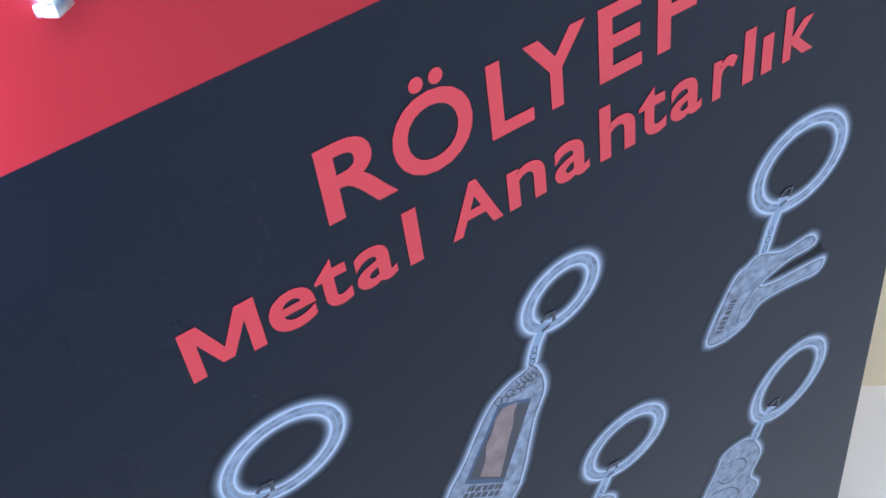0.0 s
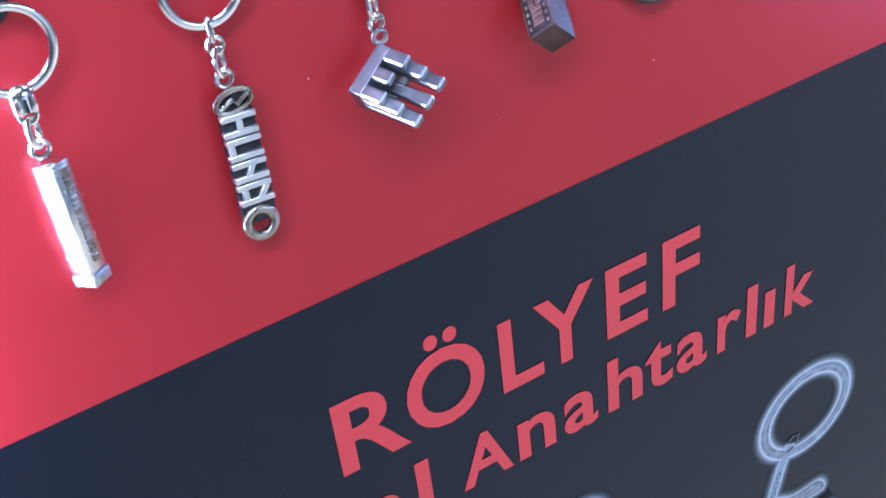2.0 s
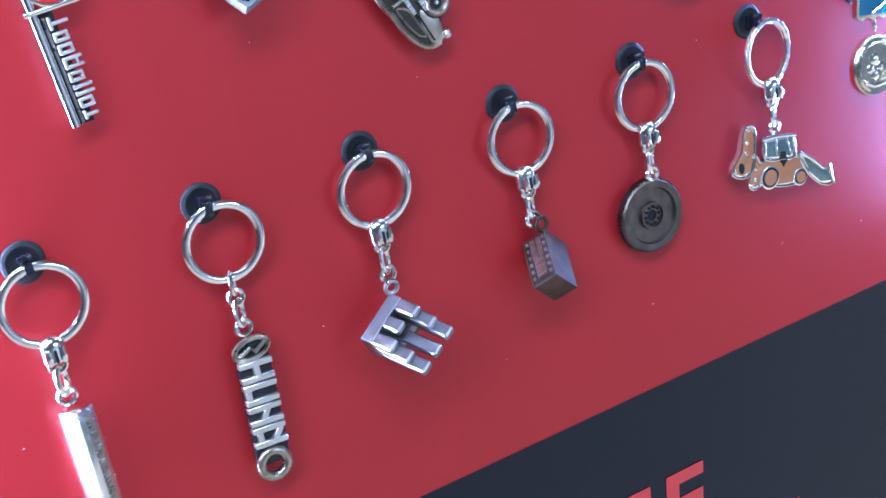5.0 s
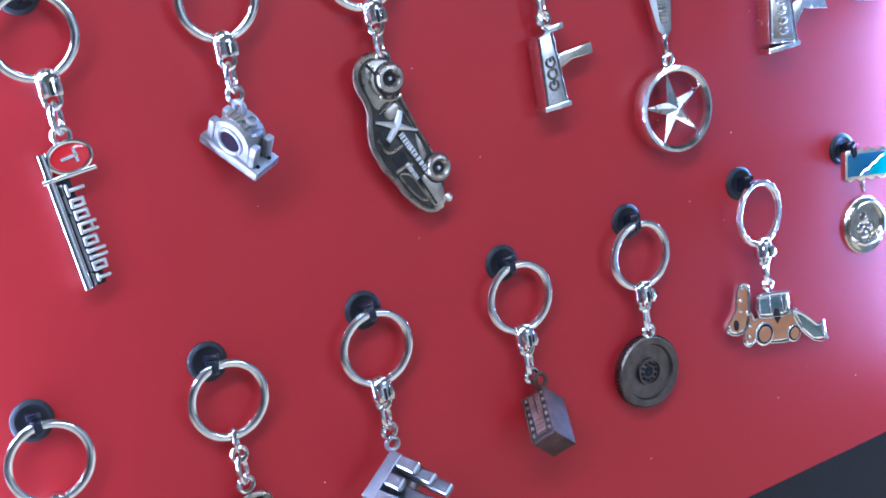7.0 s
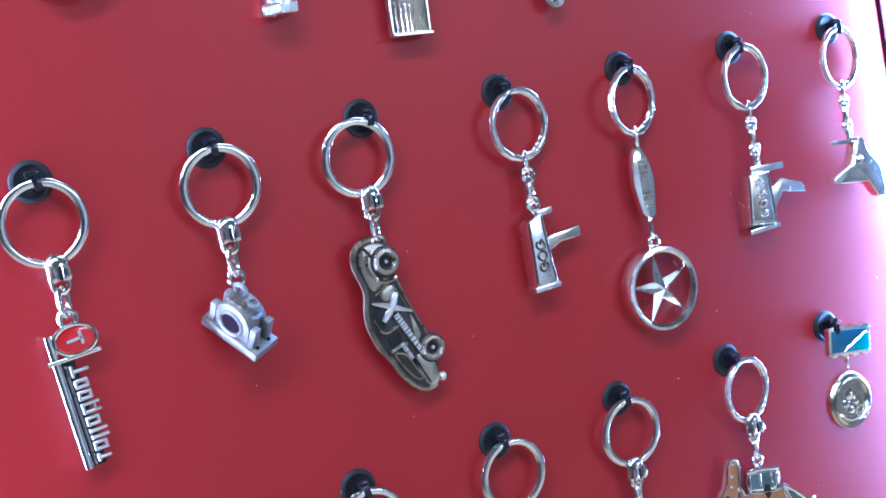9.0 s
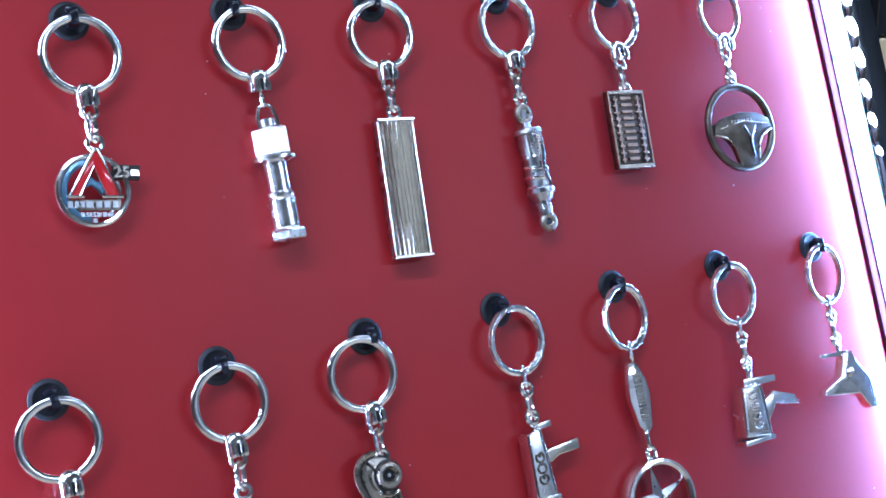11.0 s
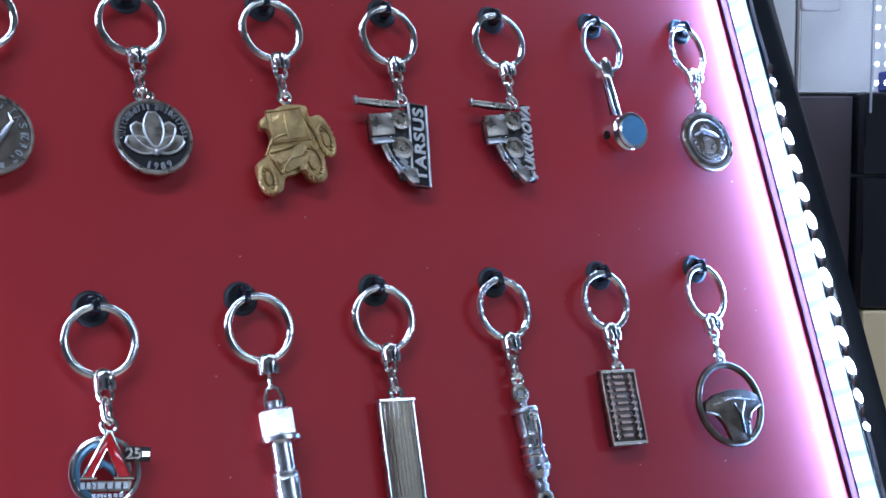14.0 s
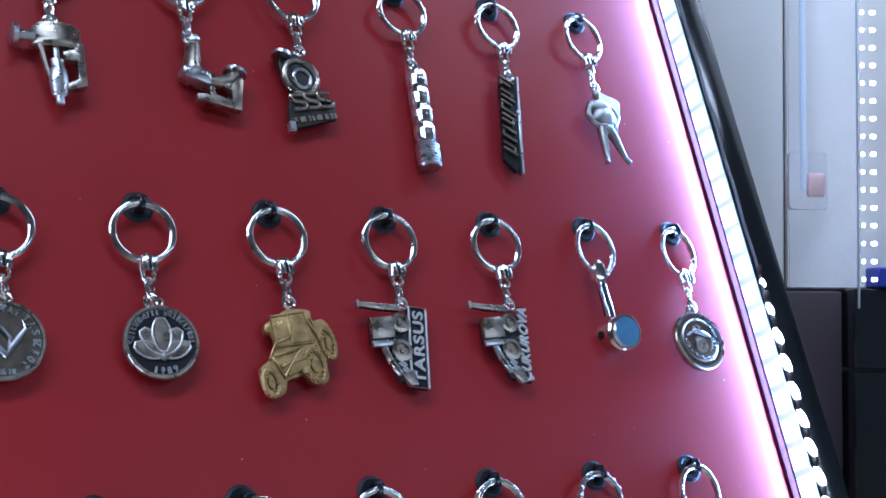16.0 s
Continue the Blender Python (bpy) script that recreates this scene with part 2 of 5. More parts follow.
def disc(bm, cx, cz, r, y0, y1, bev=0.3, n=36, rz=None):
    return prism(bm, [(cx + r * math.cos(2 * math.pi * i / n), cz + (rz or r) * math.sin(2 * math.pi * i / n)) for i in range(n)], y0, y1, bev)


def at(x, y, z, rx=0, ry=0, rz=0):
    return pose(x, y, z, rx, ry, rz)


def bars(bm, x0, x1, z0, z1, rows, y0, y1, upright=False, seed=1, m=None):
    """Lines of writing that cannot be read, as plain raised bars."""
    rng = random.Random(seed)
    for r in range(rows):
        a = 0.0
        while a < 0.98:
            w = min(rng.uniform(0.08, 0.2), 1 - a)
            lo, hi = r / rows + 0.12 / rows, (r + 1) / rows - 0.12 / rows
            if upright:
                box(bm, x0 + (x1 - x0) * lo, x0 + (x1 - x0) * hi, y0, y1, z1 - (z1 - z0) * (a + w * 0.7), z1 - (z1 - z0) * a, m=m)
            else:
                box(bm, x0 + (x1 - x0) * a, x0 + (x1 - x0) * (a + w * 0.7), y0, y1, z0 + (z1 - z0) * lo, z0 + (z1 - z0) * hi, m=m)
            a += w
    return bm


def letters(body, width, height, depth, bold=0.0, spacing=1.0):
    """Lettering as a bmesh in the x, z plane, its lower left corner at 0, 0, front at -depth."""
    cu = bpy.data.curves.new("lettering", "FONT")
    cu.body, cu.size, cu.extrude, cu.offset, cu.space_character, cu.resolution_u = body, 1.0, 0.05, bold, spacing, 5
    ob = new("lettering", cu)
    bpy.context.view_layer.update()
    me = bpy.data.meshes.new_from_object(ob.evaluated_get(bpy.context.evaluated_depsgraph_get()))
    bpy.data.objects.remove(ob)
    bm = bmesh.new()
    bm.from_mesh(me)
    bpy.data.meshes.remove(me)
    bmesh.ops.remove_doubles(bm, verts=bm.verts, dist=1e-5)
    xs, ys = [v.co.x for v in bm.verts], [v.co.y for v in bm.verts]
    x0, x1, y0, y1 = min(xs), max(xs), min(ys), max(ys)
    for v in bm.verts:
        x, y, z = v.co
        v.co = ((x - x0) / (x1 - x0) * width, -depth * (z + 0.05) / 0.1, (y - y0) / (y1 - y0) * height)
    return bm


def arc_letters(bm, body, cx, cz, r, h, mid, step, y, depth, outward=True):
    """Small letters set round a circle; mid: the angle of the middle, in degrees."""
    n = len(body)
    for i, ch in enumerate(body):
        if ch == " ":
            continue
        k = i - (n - 1) / 2
        ang = mid - k * step if outward else mid + k * step
        w = h * (0.35 if ch in "il1I" else 0.62)
        lb = letters(ch, w, h, depth, 0.02)
        spin = -(ang - 90) if outward else -(ang + 90)
        m = at(cx + r * math.cos(radians(ang)), y, cz + r * math.sin(radians(ang)), 0, spin, 0) @ at(-w / 2, 0, -h / 2)
        bmesh.ops.transform(lb, matrix=m, verts=lb.verts)
        me = bpy.data.meshes.new("tmp")
        lb.to_mesh(me)
        lb.free()
        bm.from_mesh(me)
        bpy.data.meshes.remove(me)
    return bm


def rounded(pts, k=4, closed=True):
    """A soft line through the given corners."""
    n = len(pts)
    out = []
    for i in range(n if closed else n - 1):
        p = [Vector(pts[j % n] if closed else pts[min(max(j, 0), n - 1)]) for j in (i - 1, i, i + 1, i + 2)]
        for j in range(k):
            f = j / k
            v = 0.5 * (2 * p[1] + (p[2] - p[0]) * f + (2 * p[0] - 5 * p[1] + 4 * p[2] - p[3]) * f * f + (3 * p[1] - p[0] - 3 * p[2] + p[3]) * f ** 3)
            out.append(tuple(v))
    if not closed:
        out.append(tuple(pts[-1]))
    return out


def line3(pts, y, r, n=8, closed=False, k=4):
    """A raised soft line at depth y."""
    return tube(B(), [(x, y, z) for x, z in rounded(pts, k, closed)], r, n, closed)


def raised_loops(parent, m, count, w, h, gap, r, metal):
    """Rounded raised marks in a line."""
    for k in range(count):
        x = k * (w + gap)
        pts = [(x + w, h * 0.8), (x + w * 0.5, h), (x, h * 0.75), (x, h * 0.25), (x + w * 0.5, 0), (x + w, h * 0.25)] + [(x + w, h * 0.5), (x + w * 0.55, h * 0.5)] * (k % 2 == 0) + [(x + w, h * 0.75)] * (k % 2)
        part("raised_mark", tube(bmesh.new(), [m @ Vector((px, 0, pz)) for px, pz in rounded(pts, 3, False)], r, 6), metal, parent)


B = bmesh.new


# ---- the board and its surroundings ----
floor = tagged(part("floor", box(B(), -5000, 5000, -6000, 4000, -60, 0), CREAM, None, smooth=False), "cream laminate floor of the hall", "floor", kind="structure")
ceiling = tagged(part("ceiling", box(B(), -5000, 5000, -6000, 4000, 3800, 3900), HALL_CEILING, None, smooth=False), "plain grey hall ceiling, toned for reflections", "ceiling", kind="structure")
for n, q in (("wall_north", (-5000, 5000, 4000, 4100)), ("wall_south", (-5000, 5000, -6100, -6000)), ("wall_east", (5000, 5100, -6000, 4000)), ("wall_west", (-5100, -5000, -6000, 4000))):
    tagged(part(n, box(B(), *q, 0, 3800), HALL_SOUTH if n == "wall_south" else HALL, None, smooth=False), "plain grey wall of the hall, toned for reflections", "wall", kind="structure")

board = thing("display_board", LEANING @ pose(0, 0, 1.197), "red display board with lit diode strips along its sides", "display board")
part("panel", box(B(), -159.4, 367.4, 0, 16, 0.3, 830, 0.2, 1), RED, board, "glossy red film on a flat panel")
TRIM = mat("dark_red_trim", (0.05, 0.004, 0.016), 0.6, 0, 30, 0.15, spec=0.15)
for sx, x0 in ((1, 373.0), (-1, -165.0)):
    xa, xb = sorted((x0 - sx * 5.4, x0 - sx * 0.45))
    part("edge_trim", box(B(), xa, xb, -2.0, 16, 0, 830, 0.6, 2), TRIM, board, "dark red edge trim")
    xa, xb = sorted((x0 + sx * 0.8, x0 + sx * 21.4))
    part("side_rail", box(B(), xa, xb, -15, 16, 0, 830, 1.0, 2), GLOSS_BLACK, board, "glossy black side rail")
    xa, xb = sorted((x0, x0 + sx * 0.7))
    tape = part("diode_tape", box(B(), xa, xb, -13.8, -2.1, 0, 828), STRIP, board, "white diode tape stuck inside the rail")
    # glowing blocks: the bright patches each diode would throw on the tape
    for i in range(52):
        z = 5 + 15.7 * i
        xa, xb = sorted((x0 - sx * 0.4, x0 - sx * 0.02))
        part("tape_glow_patch", box(B(), xa, xb, -13.4, -2.4, z, z + 11.4, 0.15), TAPE_GLOW, tape)
    cord = part("diode_cord", tube(B(), [(x0 + sx * (2.4 + 0.35 * math.sin(0.9 * i)), -15.6, 2 + 6.0 * i) for i in range(138)], 0.9, 8), CORD, board, "thin clear cord along the rail")
    for i in range(13):
        z = 313 + 15.6 * i
        big = min(1.0, 0.45 + 0.22 * min(i, 12 - i))
        part("diode", lathe(B(), [(0.1, -1), (0.55, -0.85), (0.9, -0.45), (1, 0), (0.9, 0.45), (0.55, 0.85), (0.1, 1)], at(x0 + sx * 2.6, -16.0, z, 0, -14 * sx, 0) @ Matrix.Diagonal((2.9 * big, 1.6, 5.8 * big, 1)), 14), CHIP, cord)
        part("diode_clip", lathe(B(), [(0.1, -1), (0.6, -0.8), (1, 0), (0.6, 0.8), (0.1, 1)], at(x0 + sx * 2.6, -16.4, z + 7.8, 0, 24 * sx, 0) @ Matrix.Diagonal((1.7, 1.3, 3.6, 1)), 12), DARK_PEWTER, cord)
part("top_rail", box(B(), -186.6, 394.6, -15, 16, 830.5, 852, 1.2, 2), GLOSS_BLACK, board, "glossy black top rail")

# the printed poster panel hangs from the board's lower edge and slopes away
poster = thing("poster_panel", LEANING @ pose(0, 0, 1.1965, 10.0, 0, 0), "dark navy printed poster with red words and glowing key rings", "poster")
part("sheet", box(B(), -164, 362.6, 0, 12, -1200, 1.4), NAVY, poster)


def lay(bm, x, z, y=-0.25):
    bmesh.ops.transform(bm, matrix=at(x, y, z), verts=bm.verts)
    return bm


words = new("printed_words")
words.parent = poster
tagged(words, "red printed words")
UP, LOW = -88.5, -133.5
part("printed_letter", lay(prism(B(), [(0, 0), (0, 29.5), (8.6, 29.5), (17, 11), (25.4, 29.5), (34, 29.5), (34, 0), (27.8, 0), (27.8, 20), (19.6, 3), (14.4, 3), (6.2, 20), (6.2, 0)], -0.2, 0), -64, LOW), PRINT_RED, words, smooth=False)
for ch, x0, x1, z, h in (("R", 8.6, 41.0, UP, 39), ("Ö", 41.6, 79.2, UP - 0.5, 51.0), ("L", 87.2, 108.6, UP, 39), ("Y", 105.2, 136.2, UP, 39), ("E", 142.8, 165.6, UP, 39), ("F", 174.2, 195.4, UP, 39),
                         ("e", -26.5, -5, LOW - 0.4, 23), ("t", -4, 12, LOW - 0.4, 28.5), ("a", 14.5, 34, LOW - 0.4, 23), ("l", 40, 46.8, LOW, 31.5),
                         ("A", 62, 88.5, LOW, 29.5), ("n", 92, 112, LOW, 23), ("a", 117, 136, LOW - 0.4, 23), ("h", 142, 162, LOW, 31.5), ("t", 164, 180, LOW - 0.4, 28.5),
                         ("a", 182.5, 201, LOW - 0.4, 23), ("r", 207.5, 222, LOW, 23), ("l", 225.8, 232.4, LOW, 31.5), ("ı", 237.4, 244, LOW, 22.6), ("k", 250.8, 270.5, LOW, 31.5)):
    part("printed_letter", lay(letters(ch, x1 - x0, h, 0.2, 0.02), x0, z), PRINT_RED, words, smooth=False)


def ribbon(bm, pts, w, y, closed=False):
    k = len(pts)
    rows = []
    for i, (x, z) in enumerate(pts):
        a = pts[(i + 1) % k] if closed or i < k - 1 else pts[i]
        b = pts[i - 1] if closed or i > 0 else pts[i]
        d = Vector((a[0] - b[0], a[1] - b[1])).normalized()
        nx, nz = -d.y * w / 2, d.x * w / 2
        rows.append((bm.verts.new((x + nx, y, z + nz)), bm.verts.new((x - nx, y, z - nz))))
    for i in range(k if closed else k - 1):
        a, b = rows[i], rows[(i + 1) % k]
        bm.faces.new((a[0], a[1], b[1], b[0]))
    return bm


def flat(bm, pts, y):
    bm.faces.new([bm.verts.new((x, y, z)) for x, z in pts])
    return bm


def grown(pts, d):
    """The outline pushed out by d."""
    n = len(pts)
    area = sum(pts[i - 1][0] * pts[i][1] - pts[i][0] * pts[i - 1][1] for i in range(n))
    s = 1 if area > 0 else -1
    out = []
    for i in range(n):
        a, p, c = Vector(pts[i - 1]), Vector(pts[i]), Vector(pts[(i + 1) % n])
        u, v = (p - a).normalized(), (c - p).normalized()
        nrm = Vector((u.y + v.y, -u.x - v.x))
        nrm = nrm.normalized() * min(1.6, 1 / max(0.4, nrm.length / 2)) if nrm.length > 1e-6 else Vector((u.y, -u.x))
        out.append((p.x + s * d * nrm.x, p.y + s * d * nrm.y))
    return out


def printed_key(rc, ra, rb, rot, chain, shape, fill=INK_GREY):
    """A key ring printed on the poster: pale soft rim round ring, clasp, chain and tag."""
    ring = [(x, z) for x, _, z in oval(rc[0], rc[1], ra, rb, n=64, rot=rot)]
    group = new("printed_key_ring")
    group.parent = poster
    tagged(group, "printed picture of a key ring with a pale blue rim")
    links = rounded(chain, 4, False)
    shape = rounded(shape, 4) if shape else None
    for i, m in enumerate(HALO):
        w = 13.0 * (1 - i / len(HALO)) ** 1.4 + 0.9
        y = -0.05 - 0.025 * i
        bm = ribbon(B(), ring, 6.4 + w, y, True)
        ribbon(bm, links, 5.4 + w, y - 0.004)
        if shape:
            flat(bm, grown(shape, w / 2), y - 0.008)
        part("printed_rim", bm, m, group, smooth=False)
    bm = ribbon(B(), ring, 5.4, -0.40, True)
    if shape:
        flat(bm, shape, -0.42)
    part("printed_metal", bm, fill, group, smooth=False)
    part("printed_light", ribbon(ribbon(B(), ring, 1.0, -0.43, True), links, 5.0, -0.43), INK[3], group, smooth=False)
    (ax, az), (bx, bz), (cx, cz) = chain
    bm = ribbon(B(), [(ax - 3, az + 1.5), (ax + 1, az + 4.4), (ax + 5.5, az + 4.2), (ax + 4.6, az - 2.5)], 2.3, -0.46)
    ribbon(bm, [(ax - 2.6, az - 5.4), (ax + 0.6, az - 4.0), (ax + 2.4, az - 3.6)], 1.8, -0.46)
    for k in range(3):
        f = 0.25 + 0.3 * k
        px, pz = bx + (cx - bx) * f, bz + (cz - bz) * f
        ribbon(bm, [(x, z) for x, _, z in oval(px, pz, 1.3 + 0.5 * (k % 2), 2.4, n=14, rot=-20 + 30 * (k % 2))], 0.6, -0.46 - 0.01 * k, True)
    if shape:
        ribbon(bm, grown(shape, -1.0), 0.5, -0.455, True)
    part("printed_shadow", bm, INK_DARK, group, smooth=False)
    return group


g = printed_key((272.3, -211.5), 29.4, 27.4, 20, [(263, -231), (257, -247), (252, -268)], [(250, -268), (240, -272), (231, -278), (214, -317), (225, -326), (242, -323), (254, -311), (280, -312), (298, -315), (302, -306), (290, -303), (262, -300), (252, -294), (272, -287), (292, -287), (288, -277), (268, -277)])
part("printed_line", ribbon(ribbon(B(), rounded([(228, -284), (222, -300), (218, -314)], 4, False), 0.8, -0.47), rounded([(250, -292), (240, -304), (236, -316)], 4, False), 1.0, -0.47), INK_DARK, g, smooth=False)
part("printed_bars", bars(B(), 0, 26, -3.4, 3.4, 1, -0.49, -0.47, seed=3, m=at(222, 0, -316, 0, -64, 0)), INK_DARK, g, smooth=False)
g = printed_key((115.8, -205.6), 21.6, 17.1, 38, [(106, -220), (99, -233), (95.5, -246)], [(96, -246), (101, -257), (102, -272), (94, -292), (74, -352), (36, -322), (50, -292), (67, -262), (79, -252), (91, -248)])
part("printed_window", flat(B(), [(93.7, -272), (70.5, -331), (47, -311), (73.3, -262)], -0.46), INK[1], g, smooth=False)
part("printed_window", flat(B(), [(92.4, -274.6), (71.5, -328), (50, -309.6), (74.3, -265.4)], -0.47), INK_DARK, g, smooth=False)
fret = B()
for k in range(7):
    px, pz = 74 + 3.6 * k, -262.6 + 0.6 * k - 1.2 * (k % 2) * 2
    ribbon(fret, [(x, z) for x, _, z in oval(px, pz + 3.0, 2.2, 3.0, n=12, rot=20 * k)], 0.7, -0.48, True)
for k in range(5):
    ribbon(fret, [(98.5 - 2.6 * k, -258 - 0.4 * k), (95.0 - 2.4 * k, -250.5 - 0.2 * k)], 0.7, -0.49)
part("printed_fretwork", fret, INK_DARK, g, smooth=False)
part("printed_tower", flat(B(), [(85, -269), (82, -276), (81, -285), (77, -296), (74, -308), (69, -324), (57, -313), (62, -300), (63, -290), (68, -281), (71, -272), (76, -266.5)], -0.50), INK_TAN, g, smooth=False)
part("printed_bars", bars(B(), -14, 14, -5, 5, 2, -0.52, -0.50, seed=5, m=at(58, 0, -328, 0, 38, 0)), INK_DARK, g, smooth=False)
printed_key((154.2, -366.1), 26.9, 22.6, 24.5, [(143, -385), (138, -397), (132, -410)], [(136, -408), (146, -420), (130, -440), (110, -436), (118, -416)])
g = printed_key((287, -412.4), 32, 25.3, 60, [(275, -431), (266, -443), (261, -457)], [(252, -450), (262, -458), (269, -478), (262, -500), (270, -520), (250, -545), (216, -512), (221, -490), (231, -466), (236, -452)])
part("printed_line", ribbon(ribbon(B(), rounded([(238, -466), (252, -470), (256, -484), (240, -490), (232, -480)], 4, False), 1.2, -0.47), rounded([(228, -492), (246, -500), (252, -516), (236, -522)], 4, False), 1.2, -0.47), INK_DARK, g, smooth=False)
printed_key((-39.2, -206.4), 28.8, 23.2, 13, [(-54, -224), (-62, -240), (-68, -254)], [(-66, -246), (-58, -262), (-70, -300), (-92, -296), (-84, -256)])

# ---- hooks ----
# row: height, start and stretch of its columns, scaled about the camera's eye to fit its view; the rings hang close to
# the board
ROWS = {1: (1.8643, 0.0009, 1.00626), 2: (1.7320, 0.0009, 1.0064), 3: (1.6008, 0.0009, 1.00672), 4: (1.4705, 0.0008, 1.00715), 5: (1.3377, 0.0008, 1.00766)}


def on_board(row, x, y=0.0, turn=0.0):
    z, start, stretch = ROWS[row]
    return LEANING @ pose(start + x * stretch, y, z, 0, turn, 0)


def make_hook(m):
    hook = thing("hook", m, "black strap hook in a dark washer on red board", "hook", "hooks on the board")
    part("washer", lathe(B(), [(2.6, 0), (7.2, 0), (7.2, 0.5), (6.8, 1.0), (5.6, 1.3), (4.7, 0.8), (2.6, 0.7)], at(-0.3, 0, 0.2, 90, 0, 0), 32), WASHER, hook, "dark round washer")
    loop = [(-2.6 + 4.4 * math.cos(radians(a)), -0.2 + 3.0 * math.sin(radians(a))) for a in range(0, 360, 20)]
    part("strap", prism(B(), loop, -2.0, 2.0, 0.8, at(0, 0, 0, 0, 0, 90)), BLACK, hook, "glossy black plastic strap loop")
    part("strap_head", box(B(), -2.6, 2.6, -6.4, -3.2, 1.4, 3.9, 0.8, 2), BLACK, hook)
    part("strap_tongue", box(B(), -1.4, 1.4, -7.9, -6.9, -3.2, 1.5, 0.4, 2), BLACK, hook)
    return hook


first_hook = make_hook(on_board(3, 0.0))
for r, ks in ((3, (1, 2, 3, 4, 5)), (5, (-1, 0, 1, 2, 3, 4, 5)), (1, (0, 1, 2, 3, 4, 5))):
    for k in ks:
        copy_thing(first_hook, on_board(r, 0.06 * k, 0, random.uniform(-14, 14)))
for r in (2, 4):
    for k in range(-1, 6):
        copy_thing(first_hook, on_board(r, 0.06 * k + 0.030, 0, random.uniform(-14, 14)))


# ---- key chains: ring, clasp and links ----
def chain(row, x, label, dx=0.0, clasp="dome", turn=0.0, metal=None, links=True, ring_r=13.8, ring_dx=0.0, out=0.0):
    kc = thing("key_chain", on_board(row, x - 0.0005, -0.0055 - out), label, "key chain", "key chains on the board")
    metal = metal or CHROME
    zc = -ring_r + 0.2
    ring = B()
    for s in (-1, 1):
        tube(ring, oval(dx * 0.75 + {1: 0.4, 2: -0.3, 3: 0.6, 4: 1.0, 5: 1.4}[row] + ring_dx, zc, ring_r - 0.6, ring_r - 0.6, y=0.72 * s, n=72, turn=turn, tilt=3), [(1.44 if i % 4 < 2 else 1.22) if turn else 1.35 for i in range(72)], 10, True, 0.55)
    part("split_ring", ring, metal, kc, "shiny split ring")
    zb = 2 * zc + 1.2
    if clasp == "dome":
        m = at(dx, 0, zb - 6.5) @ Matrix.Diagonal((1, 0.82, 1, 1))
        bell = [(3.0, -0.2), (4.3, -0.2), (4.6, 0.5), (4.35, 1.3), (4.35, 4.6), (4.1, 6.2), (3.3, 7.6), (2.0, 8.5), (0.1, 8.9)]
        c = part("clasp", lathe(B(), bell, m, 24), metal, kc, "domed metal clasp")
        part("clasp_slot", box(B(), -0.55, 0.55, -3.9, 0, -0.1, 4.4, 0.2, 1, at(dx, 0, zb - 6.5)), DARK, c)
        for sx in (-2.3, 2.3):
            part("clasp_jaw", tube(B(), [(dx + sx, -3.0, zb - 6.6), (dx + sx, -3.75, zb - 4.6), (dx + sx, -3.5, zb - 1.8)], [1.0, 1.15, 0.8], 8), metal, c)
        z0 = zb - 6.5
    elif clasp == "loop":
        part("clasp", tube(B(), oval(dx, zb - 2.4, 1.8, 4.2, n=20, turn=60), 0.9, 8, True), metal, kc, "small wire loop")
        z0 = zb - 6.0
    else:
        return kc
    if links:
        part("link", tube(B(), oval(dx, z0 - 1.6, 2.7, 2.7, n=20, turn=8), 0.95, 8, True), metal, kc)
        part("link", tube(B(), oval(dx - 0.2, z0 - 7.4, 2.1, 4.8, n=22, turn=38), 1.1, 8, True), metal, kc)
        part("link", tube(B(), oval(dx - 0.2, z0 - 12.9, 2.8, 2.7, n=20, turn=10), 1.0, 8, True), metal, kc)
    return kc


# ---- row 5 ----
def steel_bar():
    kc = chain(5, -0.06, "chrome split ring with a square steel bar tag", 0.0)
    m = at(0.8, -1, -50, 0, 0, 38)
    bm = box(B(), -4.2, 4.2, -4.2, 4.2, -39, 0, 0.7, 2, m)
    bar = part("bar_tag", bm, POLISHED, kc, "square steel bar with raised writing")
    part("raised_bars", bars(bars(B(), -1.6, 1.8, -36, -19, 1, -4.8, -4.1, True, 4, m), -1.6, 1.8, -19, -2, 1, -4.8, -4.1, True, 14, m), PEWTER, bar)
    part("bar_foot", box(B(), -4.5, 4.5, -4.5, 4.5, -43.5, -39.1, 0.6, 2, m), STEEL, bar, "polished square foot")


